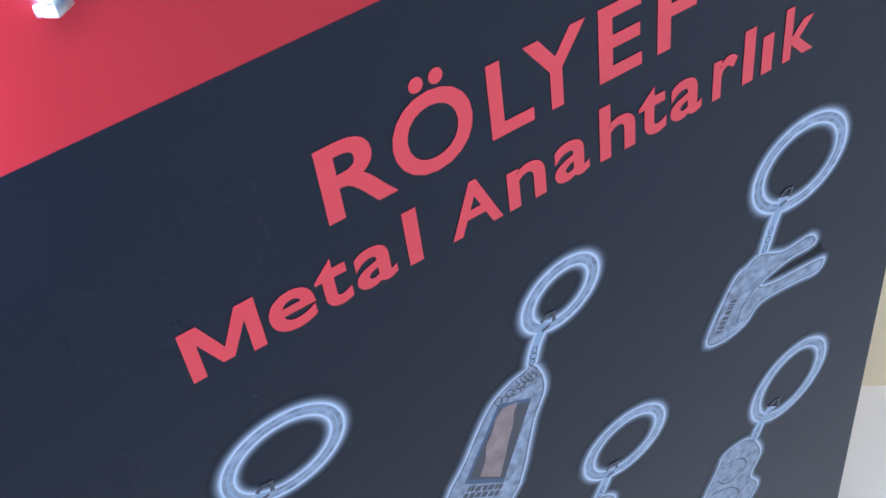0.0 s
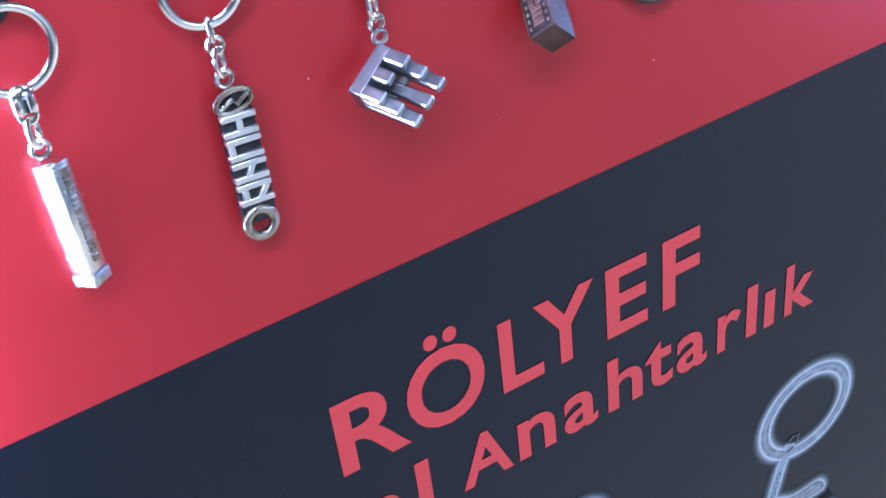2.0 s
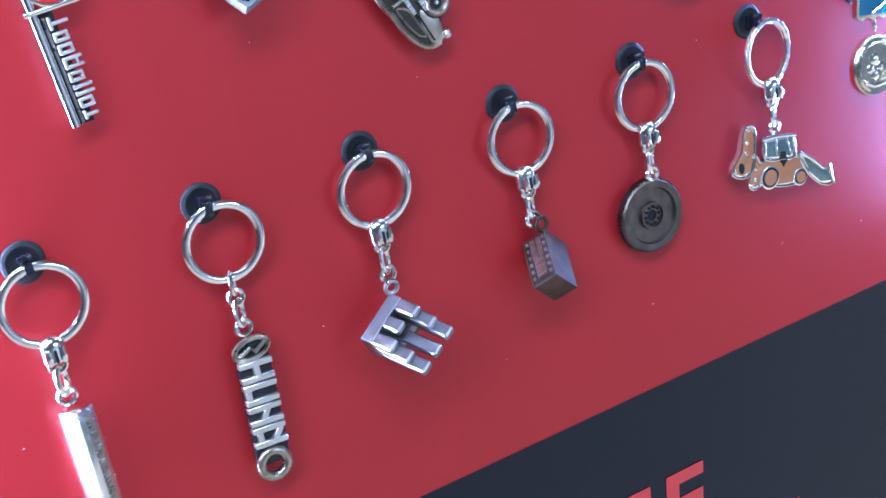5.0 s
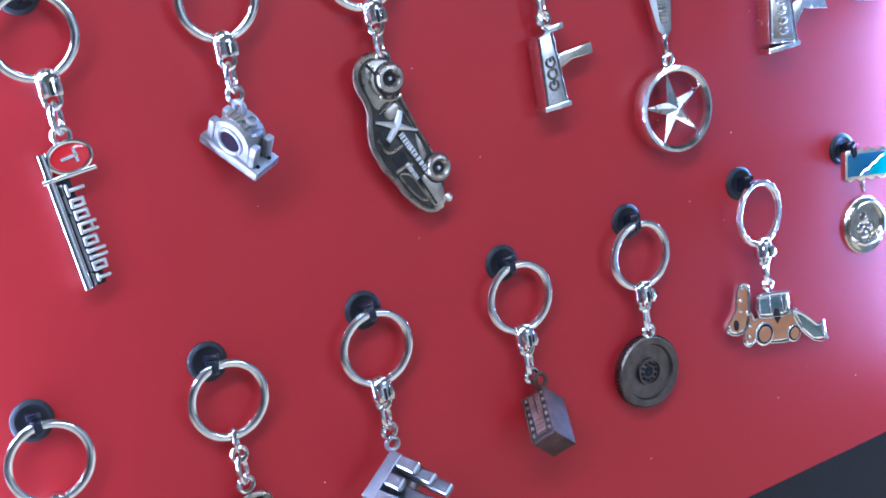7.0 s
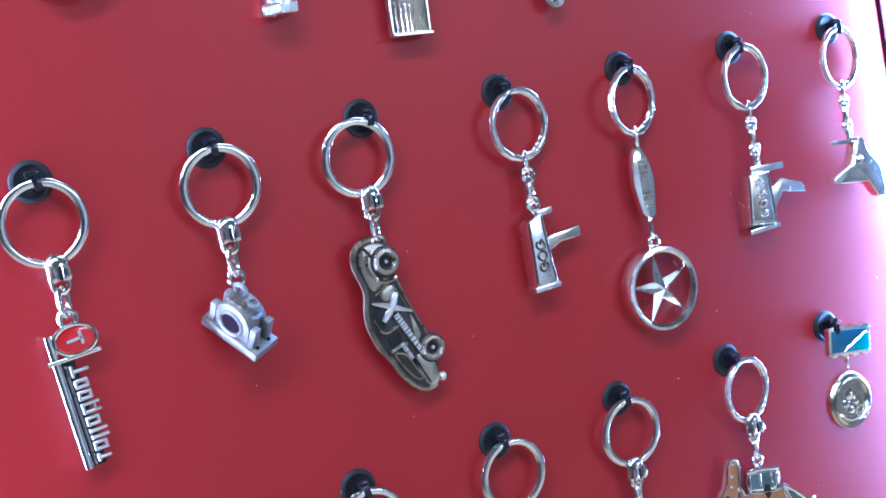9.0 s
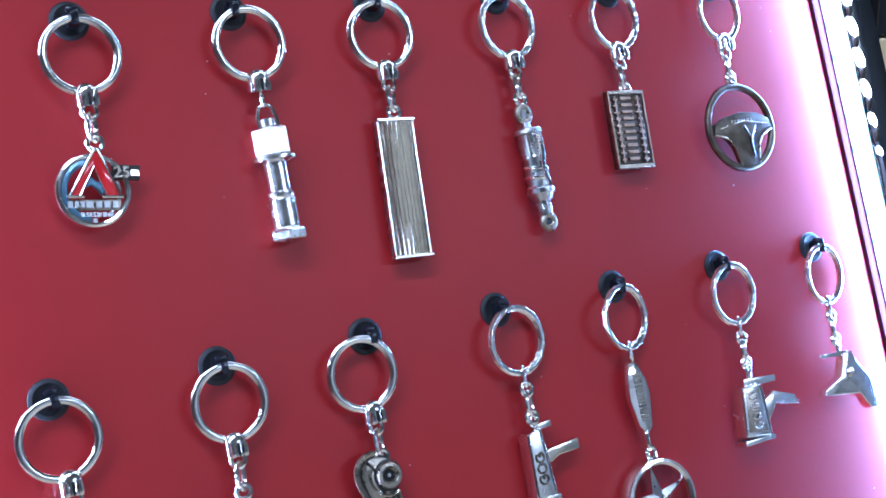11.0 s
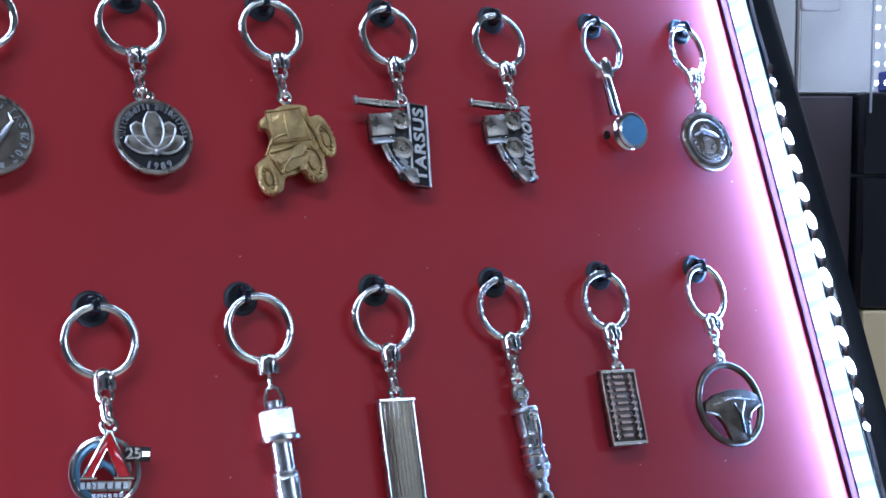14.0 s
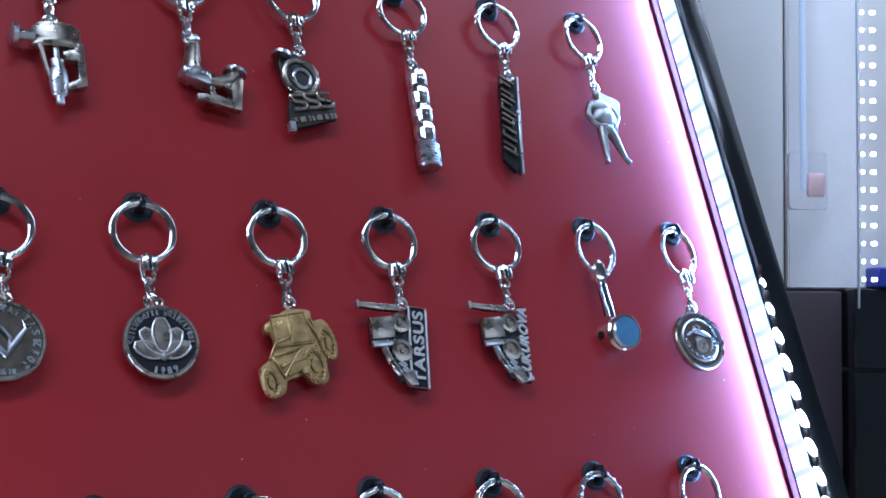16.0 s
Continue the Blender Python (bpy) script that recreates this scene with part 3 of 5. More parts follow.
def letter_strip():
    kc = chain(5, 0.0, "key chain with an upright pewter strip of raised shapes", 2.0, "loop", links=True)
    core = prism(B(), [(-4, -57), (8, -57), (6, -97), (-6, -97)], -1.4, 1.8, 0.4)
    tag = part("strip_tag", core, DARK, kc, "dark pewter strip")
    part("oval_badge", tube(B(), oval(2.2, -53, 6.4, 3.6, y=-1, n=32, rot=8), 1.1, 8, True), PEWTER, tag, "pewter oval badge")
    part("badge_bar", tube(B(), [(-3, -1.4, -54.5), (1.5, -2, -52), (3, -2, -54), (7.4, -1.4, -51.6)], 1.0, 6), PEWTER, tag)
    part("badge_plate", disc(B(), 2.2, -53, 6, -0.9, 1.5, 0.3, rz=3.4), DARK, tag)
    cx = lambda z: 2.0 - (z + 57) * -0.05
    rows = B()
    for i, z in enumerate((-58.2, -63.8, -66.6, -72.2, -75.0, -80.2, -83.0, -88.6)):
        box(rows, -6.2, 6.2, -2.9, 0, -1.15, 1.15, 0.35, 1, at(cx(z), 0, z, 0, 4, 0))
    part("raised_bars", rows, LETTER, tag, "raised pewter bars")
    cross = B()
    for z, dx, tilt in ((-61.0, 0, 0), (-69.4, -4.6, 0), (-77.6, 0, 32), (-85.8, -3.6, 0), (-86.6, 2.6, 40)):
        box(cross, -1.2, 1.2, -2.8, 0, -3.4, 3.4, 0.35, 1, at(cx(z) + dx, 0, z, 0, tilt, 0))
    part("raised_bars", cross, LETTER, tag)
    part("end_ring", tube(B(), oval(-0.4, -97.4, 5.0, 5.0, y=-0.8, n=36), 1.9, 10, True), PEWTER, tag, "round pewter end ring")


def comb_block():
    kc = chain(5, 0.06, "key chain with a toothed steel block of stepped prongs", -1.5)
    u, e = Vector((-0.83, -0.209, -0.517)), Vector((0.403, -0.868, -0.29))
    n = u.cross(e).normalized()
    m = Matrix((u, e, n)).transposed().to_4x4()
    m.translation = (-4.0, -3.5, -51.1)
    tag = part("block_tag", box(B(), 0, 20.4, 0, 5.0, -10.6, 0, 0.3, 1, m), SMOOTH_STEEL, kc, "grey steel block", smooth=False)
    part("web", box(B(), 2, 18.4, 4.8, 13.0, -10.3, -8.0, 0, 1, m), BROWN, tag)
    for k in range(3):
        for j, x in enumerate((0.0, 7.7, 15.2)):
            if j == 1 and k == 1:
                continue
            end = 13.4 + 6.0 * k - (1.6 if j == 1 and k == 0 else 0)
            part("prong", box(B(), x, x + 5.1, 4.6, end, -3.55 * k - 3.4, -3.55 * k - 0.02, 0.7, 1, m), SMOOTH_STEEL, tag, smooth=False)
    part("ear", tube(B(), oval(-2.6, -49.8, 2.4, 2.2, y=-2.5, n=18), 0.9, 8, True), STEEL, tag)


def brick_box():
    kc = chain(5, 0.12, "key chain with a dark bronze box tag showing raised writing", 1.5)
    a, b, c = Vector((-0.370, -0.753, -0.545)), Vector((-0.610, 0.639, -0.468)), Vector((0.701, 0.159, -0.696))
    m = Matrix((-b, c, -a)).transposed().to_4x4()
    m.translation = (4.6, -2.5, -50.3)
    tag = part("box_tag", box(B(), -11.2, 0, 0, 13.4, -22.0, 0, 0.6, 2, m), COPPER, kc, "dark bronze box")
    part("dark_field", box(B(), -10.2, -1.0, -0.2, 0.6, -21, -1.0, 0, 1, m), DARK, tag)
    part("raised_bars", bars(bars(B(), -8.4, -2.4, -20, -11, 1, -1.0, 0, True, 8, m), -8.4, -2.4, -11, -2, 2, -1.0, 0, True, 18, m), BRONZE_LIGHT, tag)
    pins = B()
    for x in (-9.4, -1.8):
        for k in range(6):
            box(pins, x - 0.6, x + 0.6, -0.9, 0, -19.6 + k * 3.3, -18.2 + k * 3.3, 0.2, 1, m)
    part("pins", pins, BRONZE_LIGHT, tag)
    frame_ = B()
    for x in (-11.1, -0.9):
        box(frame_, x, x + 0.8, -0.8, 0.2, -21.8, -0.2, 0.2, 1, m)
    part("frame_edge", frame_, COPPER, tag)
    part("ear", tube(B(), oval(3.8, -48.0, 2.4, 2.8, y=-1.8, n=18), 0.9, 8, True), COPPER, tag)


def flywheel():
    kc = chain(5, 0.18, "key chain with a round brown bronze flywheel tag", -1.0)
    m = at(-4.2, 0, -62.5, 90, 0, 0)
    prof = [(2.2, 0), (4.8, 0.0), (4.8, 1.2), (5.6, 1.2), (5.8, -0.4), (11.2, -0.4), (11.8, 1.0), (14.2, 1.2), (14.9, 0.4), (14.9, -3), (2.2, -3), (2.2, 0)]
    tag = part("wheel_tag", lathe(B(), prof, m, 48, False), BROWN, kc, "brown bronze flywheel")
    teeth = B()
    for i in range(60):
        box(teeth, 14.7, 15.5, -0.4, 0.4, -2.6, 0.2, 0, 1, m @ at(0, 0, 0, 0, 0, 6 * i))
    part("teeth", teeth, BROWN, tag)
    holes = B()
    for i in range(10):
        a = radians(36 * i)
        lathe(holes, [(0.55, 0), (0.55, 1.35)], m @ at(3.6 * math.cos(a), 3.6 * math.sin(a), 0), 8)
    part("bolt_holes", holes, DARK, tag)
    part("hub_hole", lathe(B(), [(2.1, -2.8), (2.1, -0.6)], m, 20), BLACK, tag)


def digger():
    kc = chain(5, 0.24, "key chain with an orange and silver excavator tag", 4.0, turn=10)

    def enamelled(name, pts, fill, parent, label, y=-1.3, inset=0.9):
        p = part(name, prism(B(), pts, y, 1.4, 0.3), CHROME, parent, label)
        part("enamel", prism(B(), grown(pts, -inset), y - 0.2, y + 0.1, 0.1), fill, p, "enamel field")
        part("rim", line3(pts, y - 0.1, 0.5, 6, True, 2), CHROME, p)
        return p
    tag = enamelled("digger_tag", [(-9.5, -53), (-7.4, -57.8), (-3, -57.8), (6, -60.5), (12.3, -60.9), (15.4, -61.4), (17.5, -66), (18.6, -69.5), (12, -73.2), (1, -71), (-7.5, -67.4), (-12, -68.6), (-14.7, -65.8), (-13.2, -61.5)], ORANGE, kc, "silver digger body with orange enamel")
    enamelled("boom", [(-12.8, -40.4), (-9.2, -41.2), (-8.4, -45.5), (-9.6, -54), (-12, -60.4), (-17.6, -61.6), (-22.8, -58.6), (-21.8, -55.4), (-16.8, -51), (-15, -44)], ORANGE, tag, "silver boom arm", -1.5)
    part("boom_gap", disc(B(), -17.6, -57.2, 1.5, -1.9, -1.5, 0.1, 16, 2.4), DARK, tag)
    for x, z in ((-12, -42), (-13.6, -47), (-14.6, -51.4), (-11.0, -53.8), (-21.4, -57.4), (-10.6, -59.4), (-11.6, -64), (-13.2, -66.2), (-8.8, -66.6)):
        part("rivet", disc(B(), x, z, 0.9, -2.3, -1.2, 0.2, 10), CHROME, tag)
    cab = enamelled("cab", [(-4.2, -57.6), (-4.0, -48.9), (12.2, -51.4), (11.8, -60.7), (5, -60)], WINDOW_ENAMEL, tag, "silver cab with grey windows", -1.4, 1.2)
    part("roof", line3([(-5.2, -48.4), (3, -49.2), (13.2, -51.4)], -1.6, 0.9), CHROME, cab)
    for pts in ([(-3.4, -49.6), (-4.2, -57)], [(2.2, -50), (2.0, -58)], [(8.4, -51), (9.2, -59.6)], [(11.4, -51.6), (12.6, -60.6)]):
        part("cab_post", line3(pts, -1.7, 0.45), CHROME, cab)
    part("seat", prism(B(), [(3.4, -60), (4.4, -56.4), (6.8, -57), (7.6, -61), (5, -63.4)], -1.9, -1.3, 0.2), DARK, cab)
    enamelled("loader_arm", [(13.8, -59.6), (15.6, -60.0), (21, -65), (26.2, -70.4), (29.4, -71.2), (30.6, -70.0), (31.9, -79), (24.3, -77.2), (16.6, -68.4)], WINDOW_ENAMEL, tag, "silver loader arm", -1.5, 1.0)
    part("loader_edge", line3([(14.2, -59.8), (20.6, -64.8), (26.4, -70.6)], -2.0, 0.9), CHROME, tag)
    part("loader_bucket", line3([(30.4, -70.0), (30.8, -75), (32.0, -79)], -1.8, 1.0), CHROME, tag)
    for wx, wz, r in ((-3.1, -65.7, 5.3), (13.5, -70.6, 4.0)):
        w = part("wheel", disc(B(), wx, wz, r, -2.0, 1.4, 0.4), CHROME, tag)
        part("tyre", disc(B(), wx, wz, r * 0.84, -2.2, -1.9, 0.1), BLACK, w)
        part("rim", disc(B(), wx, wz, r * 0.64, -2.4, -2.1, 0.1), ORANGE, w)


def medal():
    kc = thing("medal_pendant", on_board(5, 0.299, -0.0055), "gold medal hanging from a teal enamel bar", "medal", "key chains on the board")
    s = at(-4, 0, 0, 0, 9, 0)
    edge = [(i * 3.25, 1.5 * (i % 2)) for i in range(9)] + [(26, -12)] + [(26 - i * 3.25, -12 - 1.5 * (i % 2)) for i in range(1, 8)] + [(0, -12)]
    bar = part("ribbon_bar", prism(B(), edge, -1.6, 1.2, 0.4, s), GOLD, kc, "gold bar with a wavy edge")
    part("enamel_field", prism(B(), [(1.5, -1), (1.5, -11), (14, -11), (18, -6), (24, -1)], -1.9, -1.4, 0.1, s), BLUE_ENAMEL, bar, "dark blue enamel field")
    part("enamel_field", prism(B(), [(14.6, -11), (18.6, -6), (24.6, -1.4), (24.6, -11)], -1.9, -1.4, 0.1, s), TEAL, bar, "teal enamel field")
    part("scroll", tube(B(), [s @ Vector((8 + 2.4 * i, -2.1, -10.4 + 1.35 * i + 0.8 * (i % 2))) for i in range(7)], 0.8, 6), GOLD, bar)
    part("link", tube(B(), oval(5.5, -17, 1.4, 3.0, n=18, turn=60), 0.6, 8, True), GOLD, kc)
    m = at(3.2, 0, -35, 90, 0, 0)
    disc_ = part("medal_disc", lathe(B(), [(0.1, 1.2), (9.5, 1.2), (10, 1.9), (12.6, 1.9), (13.2, 1.2), (13.2, -1.4), (0.1, -1.4)], m, 44), GOLD, kc, "round pale gold medal")
    part("wreath", tube(B(), oval(3.2, -35, 10.9, 10.9, y=-2.0, n=30, a0=-60, a1=240), 0.9, 6), GOLD, disc_)
    rel = B()
    for i, (dx, dz, r) in enumerate(((0, 3, 3.0), (-3, -1, 2.4), (3, -1, 2.4), (0, -4, 3.2))):
        lathe(rel, [(r, 0), (r * 0.7, 0.9), (0.1, 1.3)], at(3.2 + dx, -1.1, -35 + dz, 90, 0, 0), 14)
    part("relief", rel, CHROME, disc_, "silver relief shapes")
    part("lower_scroll", tube(B(), [(-4, -2, -41), (0, -2.2, -43), (6, -2.2, -43), (11, -2, -40)], 1.4, 8), GOLD, disc_)


steel_bar(), letter_strip(), comb_block(), brick_box(), flywheel(), digger(), medal()


# ---- row 4 ----
def rod_badge():
    kc = chain(4, -0.03, "key chain with a red oval badge on a silver rod", 1.2, ring_dx=-1.8)
    s = at(0.4, 0, -46, 0, -5.0, 0)
    tag = part("rod", tube(B(), [s @ Vector((-7.4, 0, -3)), s @ Vector((-7.4, 0, -48.5))], 1.7, 10), CHROME, kc, "silver upright rod")
    part("cross_rod", tube(B(), [(-8.6, -0.8, -58.6), (9.0, -0.8, -57.2)], 1.0, 10), CHROME, tag)
    part("oval_rim", tube(B(), oval(1.6, -52.4, 6.9, 4.9, y=-1, n=36, rot=2), 0.8, 8, True), CHROME, tag)
    f = part("oval_field", disc(B(), 1.6, -52.4, 6.6, -1.0, 1.2, 0.2, rz=4.6), RED_ENAMEL, tag, "red enamel oval")
    part("raised_mark", box(box(B(), -2.8, 2.8, -1.7, -0.9, -0.5, 0.5, 0, 1, at(1.4, 0, -52.4, 0, -8, 0)), 1.6, 2.6, -1.7, -0.9, -2.2, 2.2, 0, 1, at(1.4, 0, -52.4, 0, -8, 0)), CHROME, f)
    part("backing", prism(B(), [(-5.8, -13), (-1.4, -12.5), (-1.4, -48.4), (-5.8, -48.4)], -0.4, 1.2, 0.2, s), DARK, tag, "dark backing strip")
    part("thin_rod", tube(B(), [s @ Vector((-5.0, -0.6, -14)), s @ Vector((-5.0, -0.6, -48.4))], 0.5, 6), STEEL, tag)
    marks = B()
    z, k = -14.0, 0
    for w, stems in ((5.0, 1), (3.6, 2), (3.8, 2), (4.6, 2), (3.8, 2), (2.0, 1), (2.0, 1), (3.8, 2), (3.4, 1)):
        tall = 6.0 if k in (0, 3, 5, 6) else 4.6
        for i in range(stems):
            zz = z - w * (0.5 if stems == 1 else 0.16 + 0.58 * i)
            box(marks, -4.0, -4.0 + tall, -1.9, -0.2, zz - 0.55, zz + 0.55, 0.25, 1, s)
        box(marks, -4.2, -3.1, -1.9, -0.2, z - w * 0.86, z - w * 0.06, 0.25, 1, s)
        if stems == 2:
            box(marks, -0.4, 0.6, -1.9, -0.2, z - w * 0.8, z - w * 0.1, 0.25, 1, s)
        z -= w + 0.22
        k += 1
    part("raised_bars", marks, LETTER, tag, "raised silver bars of writing")


def bearing_block():
    kc = chain(4, 0.03, "key chain with a grey cast bearing housing tag", -0.5)
    m = Matrix((Vector((0.446, -0.624, -0.641)), Vector((0.895, 0.334, 0.296)), Vector((0.03, -0.706, 0.708)))).transposed().to_4x4()
    m.translation = (-4.3, -1.5, -64.7)
    tag = part("housing_tag", box(B(), -12.5, 12, -6, 6, 0, 3.6, 0.5, 2, m), STONE_GREY, kc, "grey cast bearing housing")
    out = [(-9.0, 3.4)] + [(-1.2 + 7.8 * math.cos(radians(a)), 8.4 + 7.8 * math.sin(radians(a))) for a in range(180, -1, -15)] + [(6.6, 3.4)]
    part("arch", prism(B(), out, -4.6, 4.6, 0.6, m), STONE_GREY, tag)
    inner = [(-1.2 + 4.7 * math.cos(radians(a)), 8.4 + 4.7 * math.sin(radians(a))) for a in range(0, 360, 15)]
    part("bore_rim", tube(B(), [m @ Vector((x, -4.7, z)) for x, z in inner], 0.8, 8, True), STONE_GREY, tag)
    part("bore", prism(B(), inner, -4.75, -4.0, 0, m), BLACK, tag)
    for x in (-10.6, 6.8):
        for y in (-5.2, 1.6):
            part("lug", box(B(), x, x + 2.8, y, y + 3.4, 3.4, 12.4, 0.8, 2, m), STONE_GREY, tag)
    part("oil_boss", lathe(B(), [(2.1, 15.6), (2.1, 17.2), (1.3, 17.6), (1.2, 16.8), (0.1, 16.8)], m @ at(2.2, 1.2, 0), 16), STONE_GREY, tag)
    part("ear", tube(B(), [m @ Vector((x - 4.2, y + 2.2, z + 17.6)) for x, y, z in oval(0, 0, 2.2, 2.2, n=18)], 0.9, 8, True), STONE_GREY, tag)
    part("raised_bars", bars(B(), -4.6, 4.6, -2.6, 2.6, 1, -0.6, 0.6, False, 15, m @ at(-1.2, -1.0, 16.2, -90, 0, 0)), PEWTER, tag)
    part("raised_bars", bars(B(), -3.0, 3.0, -2.2, 1.6, 1, -0.6, 0.6, False, 16, m @ at(4.6, 0, 13.8, -90, 0, 0) @ at(0, 0, 0, 0, 0, -45)), STEEL, tag)
    part("bolt_holes", lathe(lathe(B(), [(0.8, 3.5), (0.8, 3.9)], m @ at(10.0, -3.0, 0), 10), [(0.8, 3.5), (0.8, 3.9)], m @ at(10.0, 2.8, 0), 10), BLACK, tag)


def car_tag():
    kc = chain(4, 0.09, "key chain with an antique pewter pickup car tag", -5.0, ring_dx=-3.6)
    edge = [(-8.7, -43.4), (-12, -43.8), (-15.2, -45.8), (-17, -49.2), (-16.8, -54), (-15, -58.8), (-14.5, -63), (-15.4, -67.2), (-16, -73.8), (-14.9, -78.2), (-12.8, -84), (-9.3, -89.2), (-6.4, -95), (-1.3, -101), (3.1, -103), (7, -102.2)]
    rest = [(8.9, -99.5), (9.2, -95), (10.6, -90), (6.9, -82.5), (2.6, -72.5), (-1.2, -60), (-1.2, -52), (-3.6, -45.6)]
    tag = part("car_tag", prism(B(), rounded(edge + rest, 3), -1.0, 1.8, 0.5), DARK_PEWTER, kc, "antique pewter car in side view")
    part("roof_edge", line3(edge, -0.8, 1.15), PEWTER, tag, "light pewter roof edge")
    part("sill", line3([(-1.4, -60), (2.6, -72), (7.0, -82.8)], -1.0, 0.6), PEWTER, tag)
    part("bonnet", prism(B(), rounded([(-8.7, -45), (-12, -45.4), (-14.4, -47.6), (-15.4, -50.6), (-14.6, -55), (-13.0, -60.6), (-11.0, -62.6), (-8.4, -61), (-4, -58.4), (-2, -55), (-2.4, -49), (-4.6, -46)], 3), -1.7, -0.8, 0.5), PEWTER, tag, "raised front panel")
    part("bonnet_line", line3([(-12.6, -46), (-9.6, -50.5), (-9.6, -55), (-7.2, -59)], -1.8, 0.55), DARK_PEWTER, tag)
    part("side_lamp", disc(B(), -9.4, -58.4, 0.8, -2.2, -1.5, 0.2, 12), CHROME, tag)
    for pts in ([(-9.4, -64.4), (-4.2, -61.4), (-2.8, -64.6), (-6.6, -67.2)], [(1.2, -75.4), (2.2, -74.8), (4.4, -82.2), (2.0, -84)], [(-11.6, -70), (-8.6, -72), (-9.6, -76.4), (-12.2, -74.6)], [(-9.0, -80.4), (-4.6, -79.2), (-3.6, -83.6), (-7.6, -85)]):
        part("door_panel", prism(B(), rounded(pts, 3), -1.35, -0.8, 0.25), PEWTER if pts[0][0] > 0 or pts[0][1] > -65 else DARK, tag)
    part("window_rim", line3([(-11.2, -64), (-7.6, -62.4), (-4, -60.4), (-2.6, -63), (2.0, -73.4)], -1.1, 0.4), PEWTER, tag)
    part("pillar", line3([(-13.4, -73), (-10.4, -78.4), (-4.4, -77.0)], -1.2, 0.65), PEWTER, tag)
    part("pillar", line3([(-9.0, -86), (-5, -84.6), (-2.0, -84.4)], -1.2, 0.75), PEWTER, tag)
    part("rear_window_rim", line3([(-7.6, -87.2), (-4.8, -93), (-0.8, -98), (1.8, -98.4), (-0.6, -93.4), (-3.4, -88.4)], -1.1, 0.5, closed=True), PEWTER, tag)
    part("tail_panel", prism(B(), rounded([(0.6, -89.6), (4.2, -90.6), (8.0, -94.4), (8.4, -99), (6.6, -101.4), (3.4, -101.6), (1.2, -97)], 3), -1.7, -0.8, 0.4), PEWTER, tag, "raised tail panel")
    part("tail_line", line3([(-1.0, -88.6), (1.4, -94), (4.4, -101)], -1.8, 0.4), DARK_PEWTER, tag)
    part("bumper", line3([(3.6, -102.6), (6.6, -101.6), (8.8, -99.4)], -1.2, 0.9), PEWTER, tag)
    cross = line3([(-2.9, -64.6), (-5.6, -69.6), (-9.9, -74.2)], -1.9, [1.5 - 0.5 * abs(i - 4) / 4 for i in range(9)])
    tube(cross, [(x, -1.8, z) for x, z in ((-13.2, -66.6), (-5.8, -69.6), (2.3, -73))], [0.5, 1.5, 0.4], 8)
    part("cross_mark", cross, LETTER, tag, "raised bright cross mark")
    part("raised_bars", bars(bars(bars(B(), -1.5, 1.5, -9.5, -0.5, 1, -2.5, -1.0, True, 21, at(-5.0, 0, -72.2, 0, -26, 0)), -1.3, 1.3, -19.5, -9.5, 1, -2.5, -1.0, True, 23, at(-5.0, 0, -72.2, 0, -26, 0)), -1.2, 0.8, -8.6, -1, 1, -2.4, -1.0, True, 22, at(-4.8, 0, -82.6, 0, -26, 0)), LETTER, tag, "raised bars of writing")
    for wx, wz, r in ((-4.7, -52.7, 5.3), (7.6, -88.3, 4.9)):
        m = at(wx, -1.5, wz, 90, 0, 0)
        part("wheel_well", lathe(B(), [(r + 0.7, -0.5), (r + 0.7, 0.3), (r + 0.1, 0.4)], m, 30), DARK_PEWTER, tag)
        w = part("wheel", lathe(B(), [(0.1, 0.5), (2.3, 0.5), (2.7, 1.4), (3.5, 2.2), (r - 0.6, 2.1), (r, 1.3), (r, -0.6), (0.1, -0.6)], m, 30), PEWTER, tag, "round pewter wheel")
        part("rim", lathe(B(), [(0.75, 0.55), (2.25, 0.62), (2.35, 0.4)], m, 20), DARK, w)
        part("hub", lathe(B(), [(0.75, 0.5), (0.7, 1.3), (0.1, 1.5)], m, 12), LETTER, w)
    part("arch_ridge", tube(B(), oval(-4.9, -52.8, 7.4, 7.4, y=-1.5, n=20, a0=130, a1=300), 0.7, 6), PEWTER, tag)
    part("tow_ball", lathe(B(), [(0.1, -1.8), (1.2, -1.4), (1.7, 0), (1.2, 1.4), (0.1, 1.8)], at(10.2, -0.5, -100.2), 12), LETTER, tag)


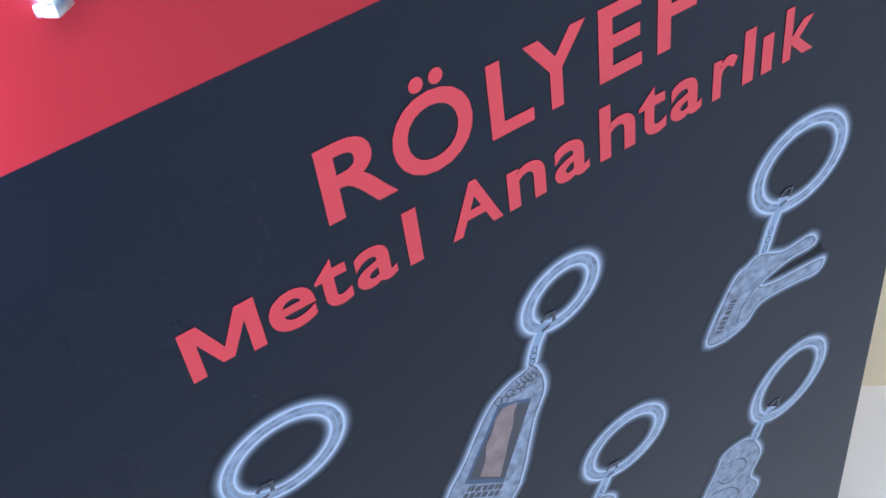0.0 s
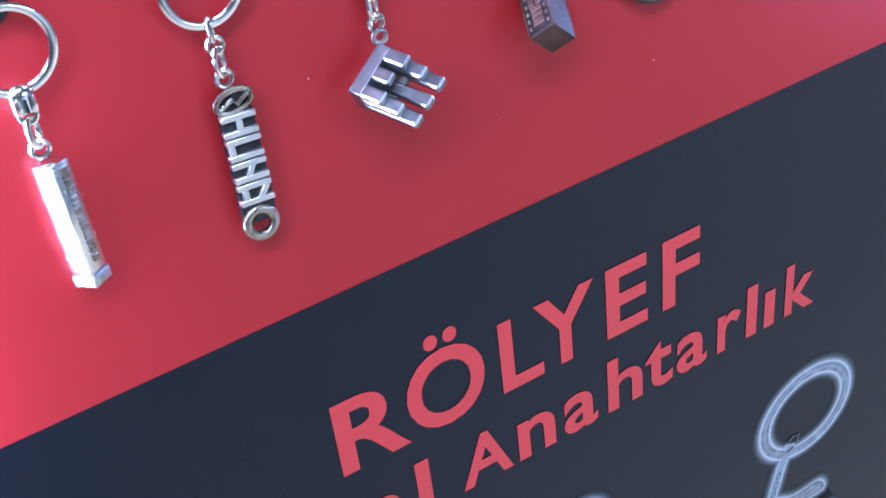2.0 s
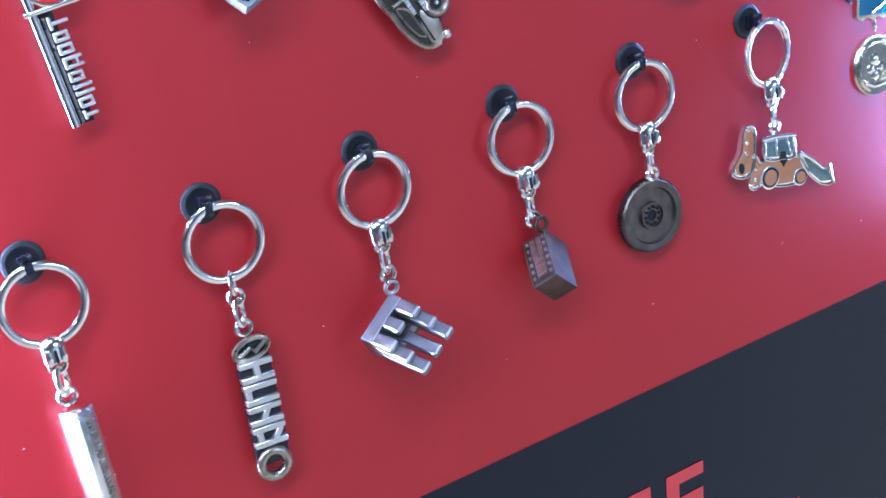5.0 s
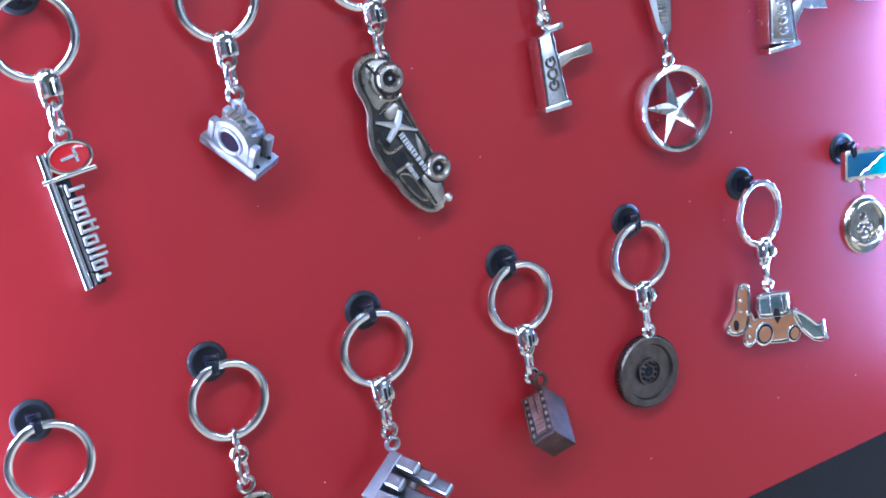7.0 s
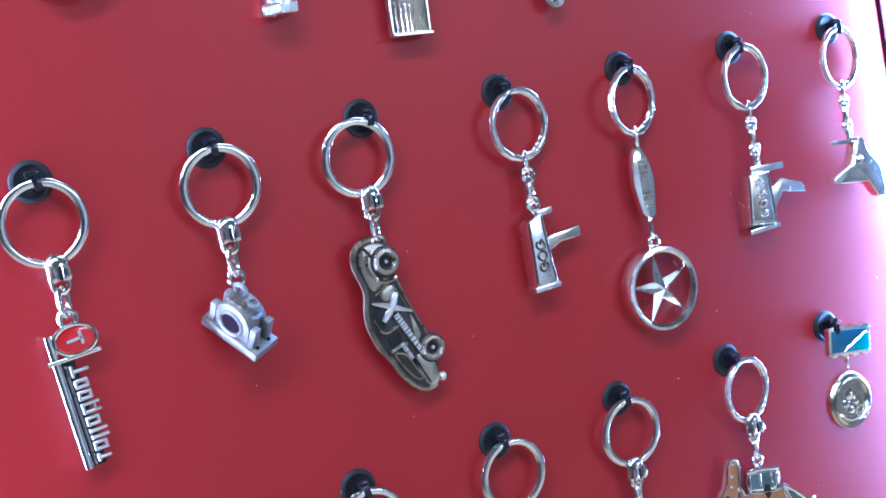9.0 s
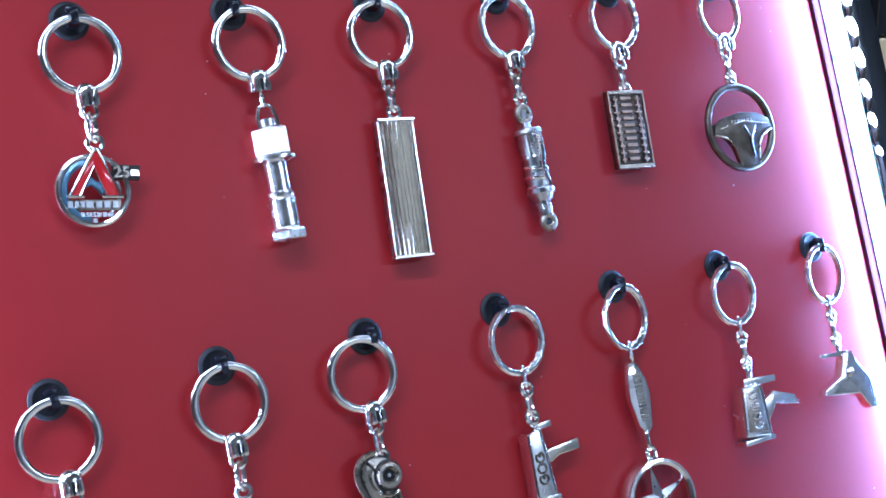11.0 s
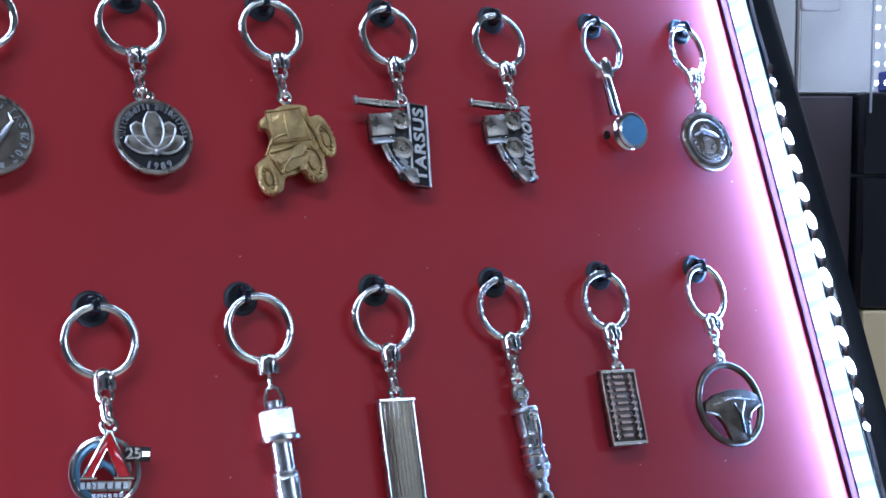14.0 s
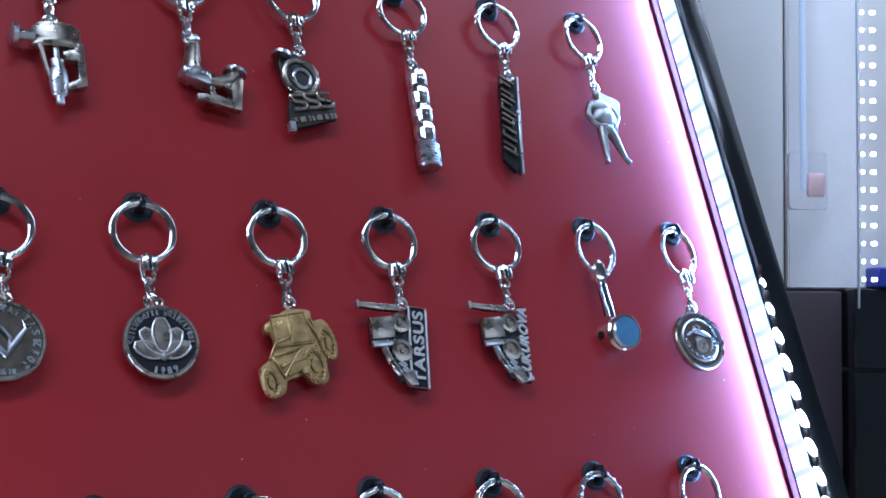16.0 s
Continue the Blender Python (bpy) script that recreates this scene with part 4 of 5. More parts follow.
def drill(row, x, label, body, arm, tab, seed):
    kc = chain(row, x, label, 4.0 if seed == 31 else 1.0, "loop", turn=7)
    tag = part("drill_tag", prism(B(), body, -3.6, 3.0, 0.6), POLISHED, kc, "polished drill body")
    xs, zs = [p[0] for p in body], [p[1] for p in body]
    part("end_plate", prism(B(), [(min(xs) - 1, min(zs) + 0.4), (max(xs) + 1, min(zs) + 0.8), (max(xs) + 1, min(zs) - 1.4), (min(xs) - 1, min(zs) - 1.8)], -4.2, 3.4, 0.4), POLISHED, tag)
    part("grip", prism(B(), arm, -1.8, 1.8, 0.6), GOLD if seed == 31 else POLISHED, tag, "pale metal grip")
    top = max(zs + [p[1] for p in tab])
    part("ear", tube(B(), oval(4.0 if seed == 31 else 1.0, (top - 46.0) / 2, 1.9, max(2.2, (-45.0 - top) / 2 + 0.6), n=20, turn=20), 0.8, 8, True), POLISHED, tag)
    part("trigger_tab", prism(B(), tab, -1.2, 1.2, 0.4), POLISHED, tag)
    cx = sum(xs) / len(xs)
    if seed == 37:
        part("panel_field", prism(B(), grown(body, -2.2), -3.75, -3.3, 0.1), PEWTER, tag, "darkened side panel")
    part("body_rim", tube(B(), [(x, -3.5, z) for x, z in grown(body, -0.6)], 0.6, 6, True), CHROME, tag)
    if seed == 37:
        raised_loops(tag, at(cx + 2.4, -3.7, min(zs) + 5, 0, -90, 0), 4, 2.6, 4.6, 1.6, 0.5, POLISHED)
    else:
        raised_loops(tag, at(cx + 2.2, -3.7, min(zs) + 6, 0, -90, 0), 3, 3.2, 4.0, 1.2, 0.5, DULL_PEWTER)


def star_ring():
    kc = chain(4, 0.21, "key chain with a polished star in a round ring", -1.5, "loop", links=False, turn=14)
    out = [(-4.4, -33), (-0.4, -33), (2.8, -41), (3.6, -47), (1.4, -61), (-1.6, -64), (-5.4, -60), (-7.6, -48), (-6.8, -40)]
    tag = part("plate_tag", prism(B(), out, -1.6, 1.2, 0.6), CHROME, kc, "long polished plate")
    part("raised_bars", bars(bars(B(), -4.2, 0.6, -58, -48, 1, -2.2, -1.5, True, 33), -4.2, 0.6, -48, -38, 1, -2.2, -1.5, True, 34), PEWTER, tag)
    part("link", tube(B(), oval(-1.8, -66.4, 2.2, 4.2, n=18, turn=50), 1.1, 8, True), CHROME, kc)
    part("link", tube(B(), oval(-1.6, -72.0, 2.4, 2.6, n=18, turn=10), 1.1, 8, True), CHROME, kc)
    m = at(-1.8, 0, -92.3, 90, 0, 0)
    ring = part("star_ring", lathe(B(), [(14.6, 0.6), (15.0, 2.2), (16.2, 3.0), (17.4, 2.8), (18.0, 1.6), (18.2, -0.6), (18.0, -3.4), (16.4, -4.4), (14.9, -3.4), (14.6, 0.6)], m, 40, False), CHROME, kc, "polished round ring")
    star = B()
    tip = star.verts.new((0, 0, 3.2))
    rim = [star.verts.new(((15.4 if i % 2 == 0 else 4.4) * math.sin(radians(36 * i)), (15.4 if i % 2 == 0 else 4.4) * math.cos(radians(36 * i)), 0.1 if i % 2 == 0 else -0.2)) for i in range(10)]
    low = star.verts.new((0, 0, -1.6))
    for i in range(10):
        star.faces.new((tip, rim[i], rim[(i + 1) % 10]))
        star.faces.new((low, rim[(i + 1) % 10], rim[i]))
    bmesh.ops.transform(star, matrix=m @ at(0, 0, 0, 0, 0, 6), verts=star.verts)
    part("star", star, STEEL, ring, "five pointed faceted star", smooth=False)


def boot_tag():
    kc = chain(4, 0.33, "key chain with a polished steel tool tag", -2.0, "loop", turn=10)
    tag = part("tool_tag", prism(B(), [(-2, -52), (4, -51), (6, -57), (13, -66), (14, -80), (9, -80), (4, -72), (-12, -70), (-18, -69), (-17, -66), (-6, -62), (-3, -56)], -2.6, 2.2, 0.8), CHROME, kc, "polished steel tool")
    part("blade", prism(B(), [(-16, -50), (4, -51), (4, -53), (-15, -52)], -1.4, 1.4, 0.3), CHROME, tag)
    part("ear", tube(B(), oval(-1.6, -49.0, 1.9, 3.0, n=20, turn=20), 0.8, 8, True), CHROME, tag)
    part("knob", lathe(B(), [(2.4, 0), (2.4, 1.2), (0.1, 1.8)], at(1, -2.6, -61, 90, 0, 0), 14), CHROME, tag)


rod_badge(), bearing_block(), car_tag()
drill(4, 0.15, "key chain with a polished drill shaped tag", [(-2.6, -51.5), (4.6, -49.6), (6.8, -77.6), (-3.4, -77.6)], [(6, -59), (22.6, -57.4), (22.8, -62), (12.4, -62.4), (6.4, -65)], [(4.4, -48.4), (11.6, -47.4), (11.6, -50.2), (4.4, -50.8)], 31)
star_ring()
drill(4, 0.27, "key chain with a chrome cordless drill tag", [(-8.4, -55.5), (3.6, -55), (4.4, -79), (-11.4, -77)], [(3.4, -64), (12, -60), (24, -64), (25.6, -69), (12, -66), (4, -75)], [(-4, -52), (15, -53), (15, -56), (-4, -56)], 37)
boot_tag()


# ---- row 3 ----
def emblem_a():
    kc = chain(3, 0.0, "key chain with a round silver emblem and red letter", 0.0)
    s = at(-3.7, 0, -62.0, 0, 7, 0)

    def line(bm, pts, r):
        return tube(bm, [s @ Vector((x, y, z)) for x, y, z in pts], r, 8)
    tag = part("emblem_ring", line(B(), oval(0, 0, 12.2, 12.2, y=0, n=44, a0=40, a1=395), 1.1), CHROME, kc, "round silver emblem ring")
    part("emblem_band", line(B(), oval(0, 0, 10.0, 10.2, y=0.3, n=36, a0=100, a1=262), 1.3), BLUE_STEEL, tag, "blue grey band")
    part("emblem_band", line(B(), oval(0.2, 0, 9.0, 10.0, y=0.3, n=24, a0=-60, a1=20), 0.6), STEEL, tag)
    mark = prism(prism(B(), [(-8.0, -2.0), (-5.2, -2.0), (0.2, 8.4), (0.4, 12.6)], -1.6, 0.4, 0.2, s), [(0.2, 13.2), (2.0, 13.2), (8.6, -2.0), (4.4, -2.0), (0.2, 8.6)], -1.6, 0.4, 0.2, s)
    part("red_mark", mark, RED_ENAMEL, tag, "red enamel mark")
    rim = line(B(), [(-8.6, -1.5, -2.2), (0.4, -1.7, 14.0), (1.8, -1.7, 14.0), (9.4, -1.5, -2.2)], 0.55)
    line(rim, [(-5.0, -1.5, -2.2), (0.2, -1.6, 8.2), (4.2, -1.5, -2.2)], 0.4)
    line(rim, [(-9.4, -1.4, -2.4), (-3.6, -1.4, -2.4)], 0.6)
    line(rim, [(2.6, -1.4, -2.4), (10.0, -1.4, -2.4)], 0.6)
    part("mark_rim", rim, CHROME, tag)
    part("bird", prism(B(), [(-3.4, 2.6), (-1.4, 5.2), (0.6, 3.4), (2.6, 2.6), (3.6, 0.2), (3.0, -1.8), (1.4, 0.2), (-0.8, 1.8), (-2.6, 0.8)], -1.3, 0.6, 0.4, s), BLUE_STEEL, tag, "blue grey curved mark")
    part("lower_plate", prism(B(), [(-9.6, -3.2), (9.6, -3.2), (9.0, -7.0), (-8.6, -7.0)], -0.3, 0.9, 0.2, s), PEWTER, tag)
    part("raised_bars", bars(B(), -9.2, 9.2, -6.6, -3.6, 1, -1.4, -0.2, False, 41, s), STEEL, tag)
    part("raised_bars", bars(B(), -5.0, 7.2, -9.6, -7.6, 1, -1.2, 0.2, False, 42, s), STEEL, tag)
    part("stem", box(B(), -0.8, 0.8, -0.8, 0.6, -12.0, -9.8, 0.2, 1, s), STEEL, tag)
    part("corner_plate", prism(B(), [(6.6, 9.4), (17, 9.0), (16.4, 3.7), (7.2, 3.9)], -0.6, 0.9, 0.2, s), DARK_PEWTER, tag)
    num = letters("25", 5.6, 4.2, 0.9, 0.02)
    bmesh.ops.transform(num, matrix=s @ at(7.2, -0.6, 4.4), verts=num.verts)
    part("raised_number", num, PEWTER, tag, "raised number", smooth=False)
    part("raised_bars", bars(B(), 13.2, 16.2, 4.8, 7.6, 1, -1.3, -0.5, False, 44, s), CHROME, tag)


def bolt_tag():
    kc = chain(3, 0.06, "key chain with a bright steel bolt and nut", 4.5, links=False)
    part("bail", tube(B(), [(1.4, 0, -46), (1.4, 0, -42.4), (2.6, 0, -38.6), (5.2, 0, -37), (7.6, 0, -38.6), (9, 0, -42.4), (9.2, 0, -46)], 0.8, 8), CHROME, kc, "wire bail")
    part("link", tube(B(), oval(4.8, -35.4, 1.6, 3.0, n=18, turn=60), 0.7, 8, True), CHROME, kc)
    m = at(4.9, 0, 0)
    tag = part("bolt_shaft", lathe(B(), [(2.6, -43.0), (3.2, -43.4), (3.2, -46), (4.6, -46.4), (4.6, -59), (4.5, -71), (5.4, -71.6), (5.4, -73), (5.0, -73.6)] + [(5.4 + 0.14 * (i % 2), -74 - 0.45 * i) for i in range(25)] + [(5.0, -85.4)], m, 28), POLISHED, kc, "turned steel bolt")
    part("nut", lathe(B(), [(6.2, -46.6), (7.5, -47.4), (7.5, -57.0), (7.0, -57.6)], m @ at(0, 0, 0, 0, 0, 8), 6), POLISHED, tag, "hexagonal nut", smooth=False)
    part("flange", lathe(B(), [(7.6, -57.4), (8.8, -58.2), (8.8, -59.4), (7, -60.2)], m, 32), POLISHED, tag)
    part("bolt_head", lathe(B(), [(6.4, -85.4), (7.2, -86.2), (7.2, -88.8), (6.6, -89.4)], m @ at(0, 0, 0, 0, 0, 12), 6), POLISHED, tag, "hexagonal head", smooth=False)


def ribbed_plate():
    kc = chain(3, 0.12, "key chain with a tall ribbed steel plate", -1.0)
    s = at(-1.8, 0, -47.8, 0, 3.4, 0)
    back = prism(B(), [(-8.3, 0), (8.3, 0), (8.3, -56), (-8.3, -56)], 0.6, 2.4, 0.3, s)
    tag = part("plate_tag", back, STEEL, kc, "ribbed steel plate")
    ribs = B()
    n = 9
    top, bot = [], []
    for i in range(n * 2 + 1):
        x = -7.6 + 15.2 * i / (2 * n)
        y = 0.8 - 3.8 * math.sqrt(max(0, 1 - (x / 7.9) ** 2)) + (1.3 if i % 2 else 0)
        top.append(ribs.verts.new(s @ Vector((x, y, -1.2))))
        bot.append(ribs.verts.new(s @ Vector((x, y, -54.8))))
    for i in range(2 * n):
        ribs.faces.new((top[i], top[i + 1], bot[i + 1], bot[i]))
    part("ribbed_front", ribs, WARM_STEEL, tag, "fine upright ribs", smooth=False)
    for z in (0, -54.6):
        part("end_cap", box(B(), -8.5, 8.5, -2.2, 2.5, z - 1.4, z, 0.3, 1, s), POLISHED, tag)
    for x in (-8.3, 7.3):
        part("side_edge", box(B(), x, x + 1.0, -0.8, 2.5, -56, -0.5, 0.2, 1, s), POLISHED, tag)


def shock_absorber():
    kc = chain(3, 0.18, "key chain with a steel shock absorber tag", -0.6, turn=4)
    s = at(-0.4, 0, -58.5, 0, -1.5, 0)
    prof = [(1.8, 3), (2.0, 0.4), (5.6, 0), (6.0, -0.6), (6.0, -2.0), (5.0, -2.6), (5.0, -11), (5.4, -12), (4.6, -14), (4.8, -19), (5.2, -22), (5.0, -25), (6.0, -25.6), (6.0, -27.4), (5.0, -28.6), (4.4, -30), (3.2, -31), (3.0, -33), (3.4, -33.8), (2.8, -37)]
    tag = part("shock_tag", lathe(B(), prof, s, 28), STEEL, kc, "steel shock absorber")
    part("eye", tube(B(), oval(-0.8, -52.0, 2.9, 3.2, y=0, n=24), 1.5, 10, True), PEWTER, tag, "round mounting eye")
    part("eye", tube(B(), oval(1.0, -98.0, 2.8, 2.8, y=0, n=24), 1.6, 10, True), PEWTER, tag, "round mounting eye")
    part("eye_bore", disc(disc(B(), -0.8, -52.0, 1.9, -0.6, 0.8, 0), 1.0, -98.0, 1.9, -0.6, 0.8, 0), BLACK, tag)
    part("spring", tube(B(), [s @ Vector((5.2 * math.sin(a * 0.62), -5.2 * math.cos(a * 0.62), -13 - a * 0.42)) for a in range(30)], 0.75, 6), CHROME, tag)
    side = B()
    for x in (-3.4, 3.2):
        tube(side, [s @ Vector((x, -4.2, -2)), s @ Vector((x, -4.0, -12))], 0.5, 6)
    part("side_rib", side, PEWTER, tag)
    tube_ = tube(B(), [s @ Vector((0.6, -5.2, -3)), s @ Vector((1.2, -5.6, -10)), s @ Vector((0.2, -5.4, -18)), s @ Vector((1.4, -5.6, -25))], [0.9, 1.2, 0.9, 1.1], 8)
    part("side_pipe", tube_, CHROME, tag)
    part("raised_bars", bars(B(), -0.8, 1.8, -12, -3, 1, -6.4, -4.6, True, 52, s), PEWTER, tag)


def relief_plate():
    kc = chain(3, 0.24, "key chain with a dark relief plate of small blocks", -5.0, turn=6)
    s = at(-6.4, 0, -46.6, 0, 3, 0)
    tag = part("plate_tag", prism(B(), [(-10, 0), (10, 0), (10, -34.5), (-10, -34.5)], -0.4, 1.6, 0.3, s), BROWN, kc, "dark bronze plate")
    for i, x in enumerate((-10, 9)):
        part("side_edge", box(B(), x, x + 1.0, -1.6, 2.2, -34.5, 0, 0.2, 1, s), BRONZE_LIGHT, tag)
    part("end_edge", box(B(), -10, 10, -1.6, 2.2, -34.6, -32.8, 0.2, 1, s), PEWTER, tag)
    part("end_edge", box(B(), -10, 10, -1.6, 2.2, -1.4, 0.2, 0.2, 1, s), PEWTER, tag)
    rng = random.Random(9)
    for x0, x1 in ((-8.2, -4.6), (-3.4, 2.6), (4.0, 7.8)):
        bm = B()
        for k in range(10):
            z = -4.2 - 3.0 * k
            if x1 - x0 > 5:
                box(bm, x0, x1, -1.6, 0, z, z + 1.7, 0.3, 1, s)
            else:
                box(bm, x0 + rng.uniform(0, 0.6), x1 - rng.uniform(0, 0.6), -1.9, 0, z, z + 0.9, 0.2, 1, s)
                box(bm, (x0 + x1) / 2 - 0.6, (x0 + x1) / 2 + 0.6, -1.9, 0, z - 0.9, z + 1.9, 0.2, 1, s)
        part("block_column", bm, BRONZE_LIGHT, tag, "column of small raised blocks")


def steering_wheel():
    kc = chain(3, 0.30, "key chain with a pewter steering wheel tag", -2.6, turn=8)
    c = (-3.0, -69.0)
    tag = part("wheel_rim", tube(B(), oval(c[0], c[1], 19.2, 19.2, y=0, n=60), 1.7, 10, True), DULL_PEWTER, kc, "round pewter steering wheel rim")
    part("hub", prism(B(), [(-20.6, -71), (-19, -66.6), (-12, -63.6), (-2, -62), (8, -63.2), (14, -66.2), (15.6, -70.8), (9, -73), (5.2, -78), (3.8, -87.4), (-7.4, -87.4), (-9.8, -78), (-13.6, -73.2)], -1.8, 1.2, 0.8), DULL_PEWTER, tag, "dark hub with three spokes")
    part("spoke_edge", tube(B(), [(15, -1.4, -71.4), (8.6, -1.6, -73.6), (4.9, -1.6, -78.4), (3.4, -1.4, -87)], 0.6, 6), PEWTER, tag)
    part("spoke_edge", tube(B(), [(-20.4, -1.4, -71.6), (-13.4, -1.6, -73.8), (-9.8, -1.6, -78.6), (-7.6, -1.4, -87)], 0.6, 6), PEWTER, tag)
    part("raised_bars", bars(B(), -10, 4, -67.4, -65.4, 1, -2.1, -1.7, False, 61), PEWTER, tag)
    part("hub_mark", tube(B(), [(-2.6, -2.2, -69), (0.6, -2.3, -75), (0.2, -2.2, -84)], 0.6, 6), STEEL, tag)
    part("hub_mark", tube(B(), [(4.4, -2.2, -69), (0.6, -2.3, -75)], 0.6, 6), STEEL, tag)
    part("hub_line", tube(B(), [(-17, -1.9, -69), (-2, -2.1, -66.6), (12, -1.9, -69)], 0.45, 6), PEWTER, tag)
    part("ear", tube(B(), oval(-2.4, -47.6, 2.2, 2.0, n=16), 0.9, 8, True), PEWTER, tag)


emblem_a(), bolt_tag(), ribbed_plate(), shock_absorber(), relief_plate(), steering_wheel()


# ---- row 2 ----
def coin(kc, cx, cz, r, metal, field=None, label=""):
    m = at(cx, 0, cz, 90, 0, 0)
    tag = part("coin_tag", lathe(B(), [(0.1, 0.6), (r - 2.0, 0.6), (r - 1.6, 1.5), (r - 0.5, 1.5), (r, 0.9), (r, -1.0), (r - 0.6, -1.5), (0.1, -1.5)], m, 56), metal, kc, label)
    part("ear", tube(B(), oval(cx, cz + r + 1.2, 2.3, 2.0, n=18), 0.85, 8, True), metal, tag)
    if field:
        part("coin_field", lathe(B(), [(0.1, 0.75), (r - 2.2, 0.75), (r - 2.2, 0.5)], m, 48), field, tag, "darkened coin field")
    return tag


def week_coin():
    kc = chain(2, -0.03, "key chain with a round pewter coin and raised swirl", 1.0)
    tag = coin(kc, -0.6, -62.4, 16.6, PEWTER, DULL_PEWTER, "round pewter coin")
    part("raised_lettering", arc_letters(B(), "HAFTASI", -0.6, -62.4, 12.8, 3.2, 44, 15.5, -0.6, 0.8), STEEL, tag, "raised lettering", smooth=False)
    part("raised_lettering", arc_letters(B(), "2012", -0.6, -62.4, 12.8, 3.2, -32, 15, -0.6, 0.8, False), STEEL, tag, "raised year", smooth=False)
    part("raised_bars", bars(B(), -9, 4, -77, -74, 1, -1.3, -0.5, False, 70), STEEL, tag)
    part("swirl", tube(B(), [(-8, -1, -58), (-4, -1.4, -64), (0, -1.6, -69), (2, -1.6, -66), (5, -1.6, -62), (8, -1.2, -58), (7, -1.0, -54)], [0.4, 1.0, 1.4, 1.2, 1.3, 0.8, 0.3], 8), STEEL, tag, "raised swirl")
    part("swirl", tube(B(), [(-5, -1, -55), (-1, -1.3, -58), (2, -1.4, -62), (1, -1.4, -66)], [0.4, 1.0, 0.9, 0.4], 8), STEEL, tag)


def lotus_coin():
    kc = chain(2, 0.03, "key chain with a round pewter coin and lotus flower", 0.0)
    cx, cz = 2.2, -63.6
    tag = coin(kc, cx, cz, 16.2, PEWTER, DARK, "round pewter coin")
    for ang, ln, w, oz in ((38, 13.0, 7.4, -5.2), (-38, 13.0, 7.4, -5.2), (70, 12.4, 6.8, -5.8), (-70, 12.4, 6.8, -5.8), (0, 14.6, 8.0, -4.6)):
        petal = B()
        k = 9
        rows = []
        for i in range(k):
            f = i / (k - 1)
            hw = w / 2 * math.sin(math.pi * (0.06 + 0.86 * f)) ** 0.7
            rows.append([petal.verts.new((-hw, -0.2, f * ln)), petal.verts.new((-hw * 0.72, -1.5, f * ln)), petal.verts.new((0, -1.35, f * ln)), petal.verts.new((hw * 0.72, -1.5, f * ln)), petal.verts.new((hw, -0.2, f * ln))])
        for a, b in zip(rows, rows[1:]):
            for j in range(4):
                petal.faces.new((a[j], a[j + 1], b[j + 1], b[j]))
        bmesh.ops.transform(petal, matrix=at(cx, -0.1 if ang else -0.5, cz + oz, 0, ang, 0), verts=petal.verts)
        part("petal", petal, PEWTER, tag, "raised lotus petal")
        q = at(cx, -0.1 if ang else -0.5, cz + oz, 0, ang, 0)
        half = [(w / 2 * math.sin(math.pi * (0.06 + 0.86 * i / 8)) ** 0.7, i / 8 * ln) for i in range(9)]
        part("petal_rim", tube(B(), [q @ Vector((-x, -1.2, z)) for x, z in half] + [q @ Vector((x, -1.2, z)) for x, z in half[::-1]], 0.55, 6, True), LETTER, tag)
    part("bud", tube(B(), [(cx - 3, -1.2, cz - 6.6), (cx, -1.6, cz - 7.6), (cx + 3, -1.2, cz - 6.6)], [0.4, 1.0, 0.4], 8), STEEL, tag)
    part("raised_lettering", arc_letters(B(), "Sultanbeyli Belediyesi", cx, cz, 12.9, 2.6, 90, 8.6, -0.6, 0.8), STEEL, tag, "raised lettering", smooth=False)
    part("raised_lettering", arc_letters(B(), "1989", cx, cz, 12.6, 2.9, -88, 13, -0.6, 0.8, False), STEEL, tag, "raised year", smooth=False)


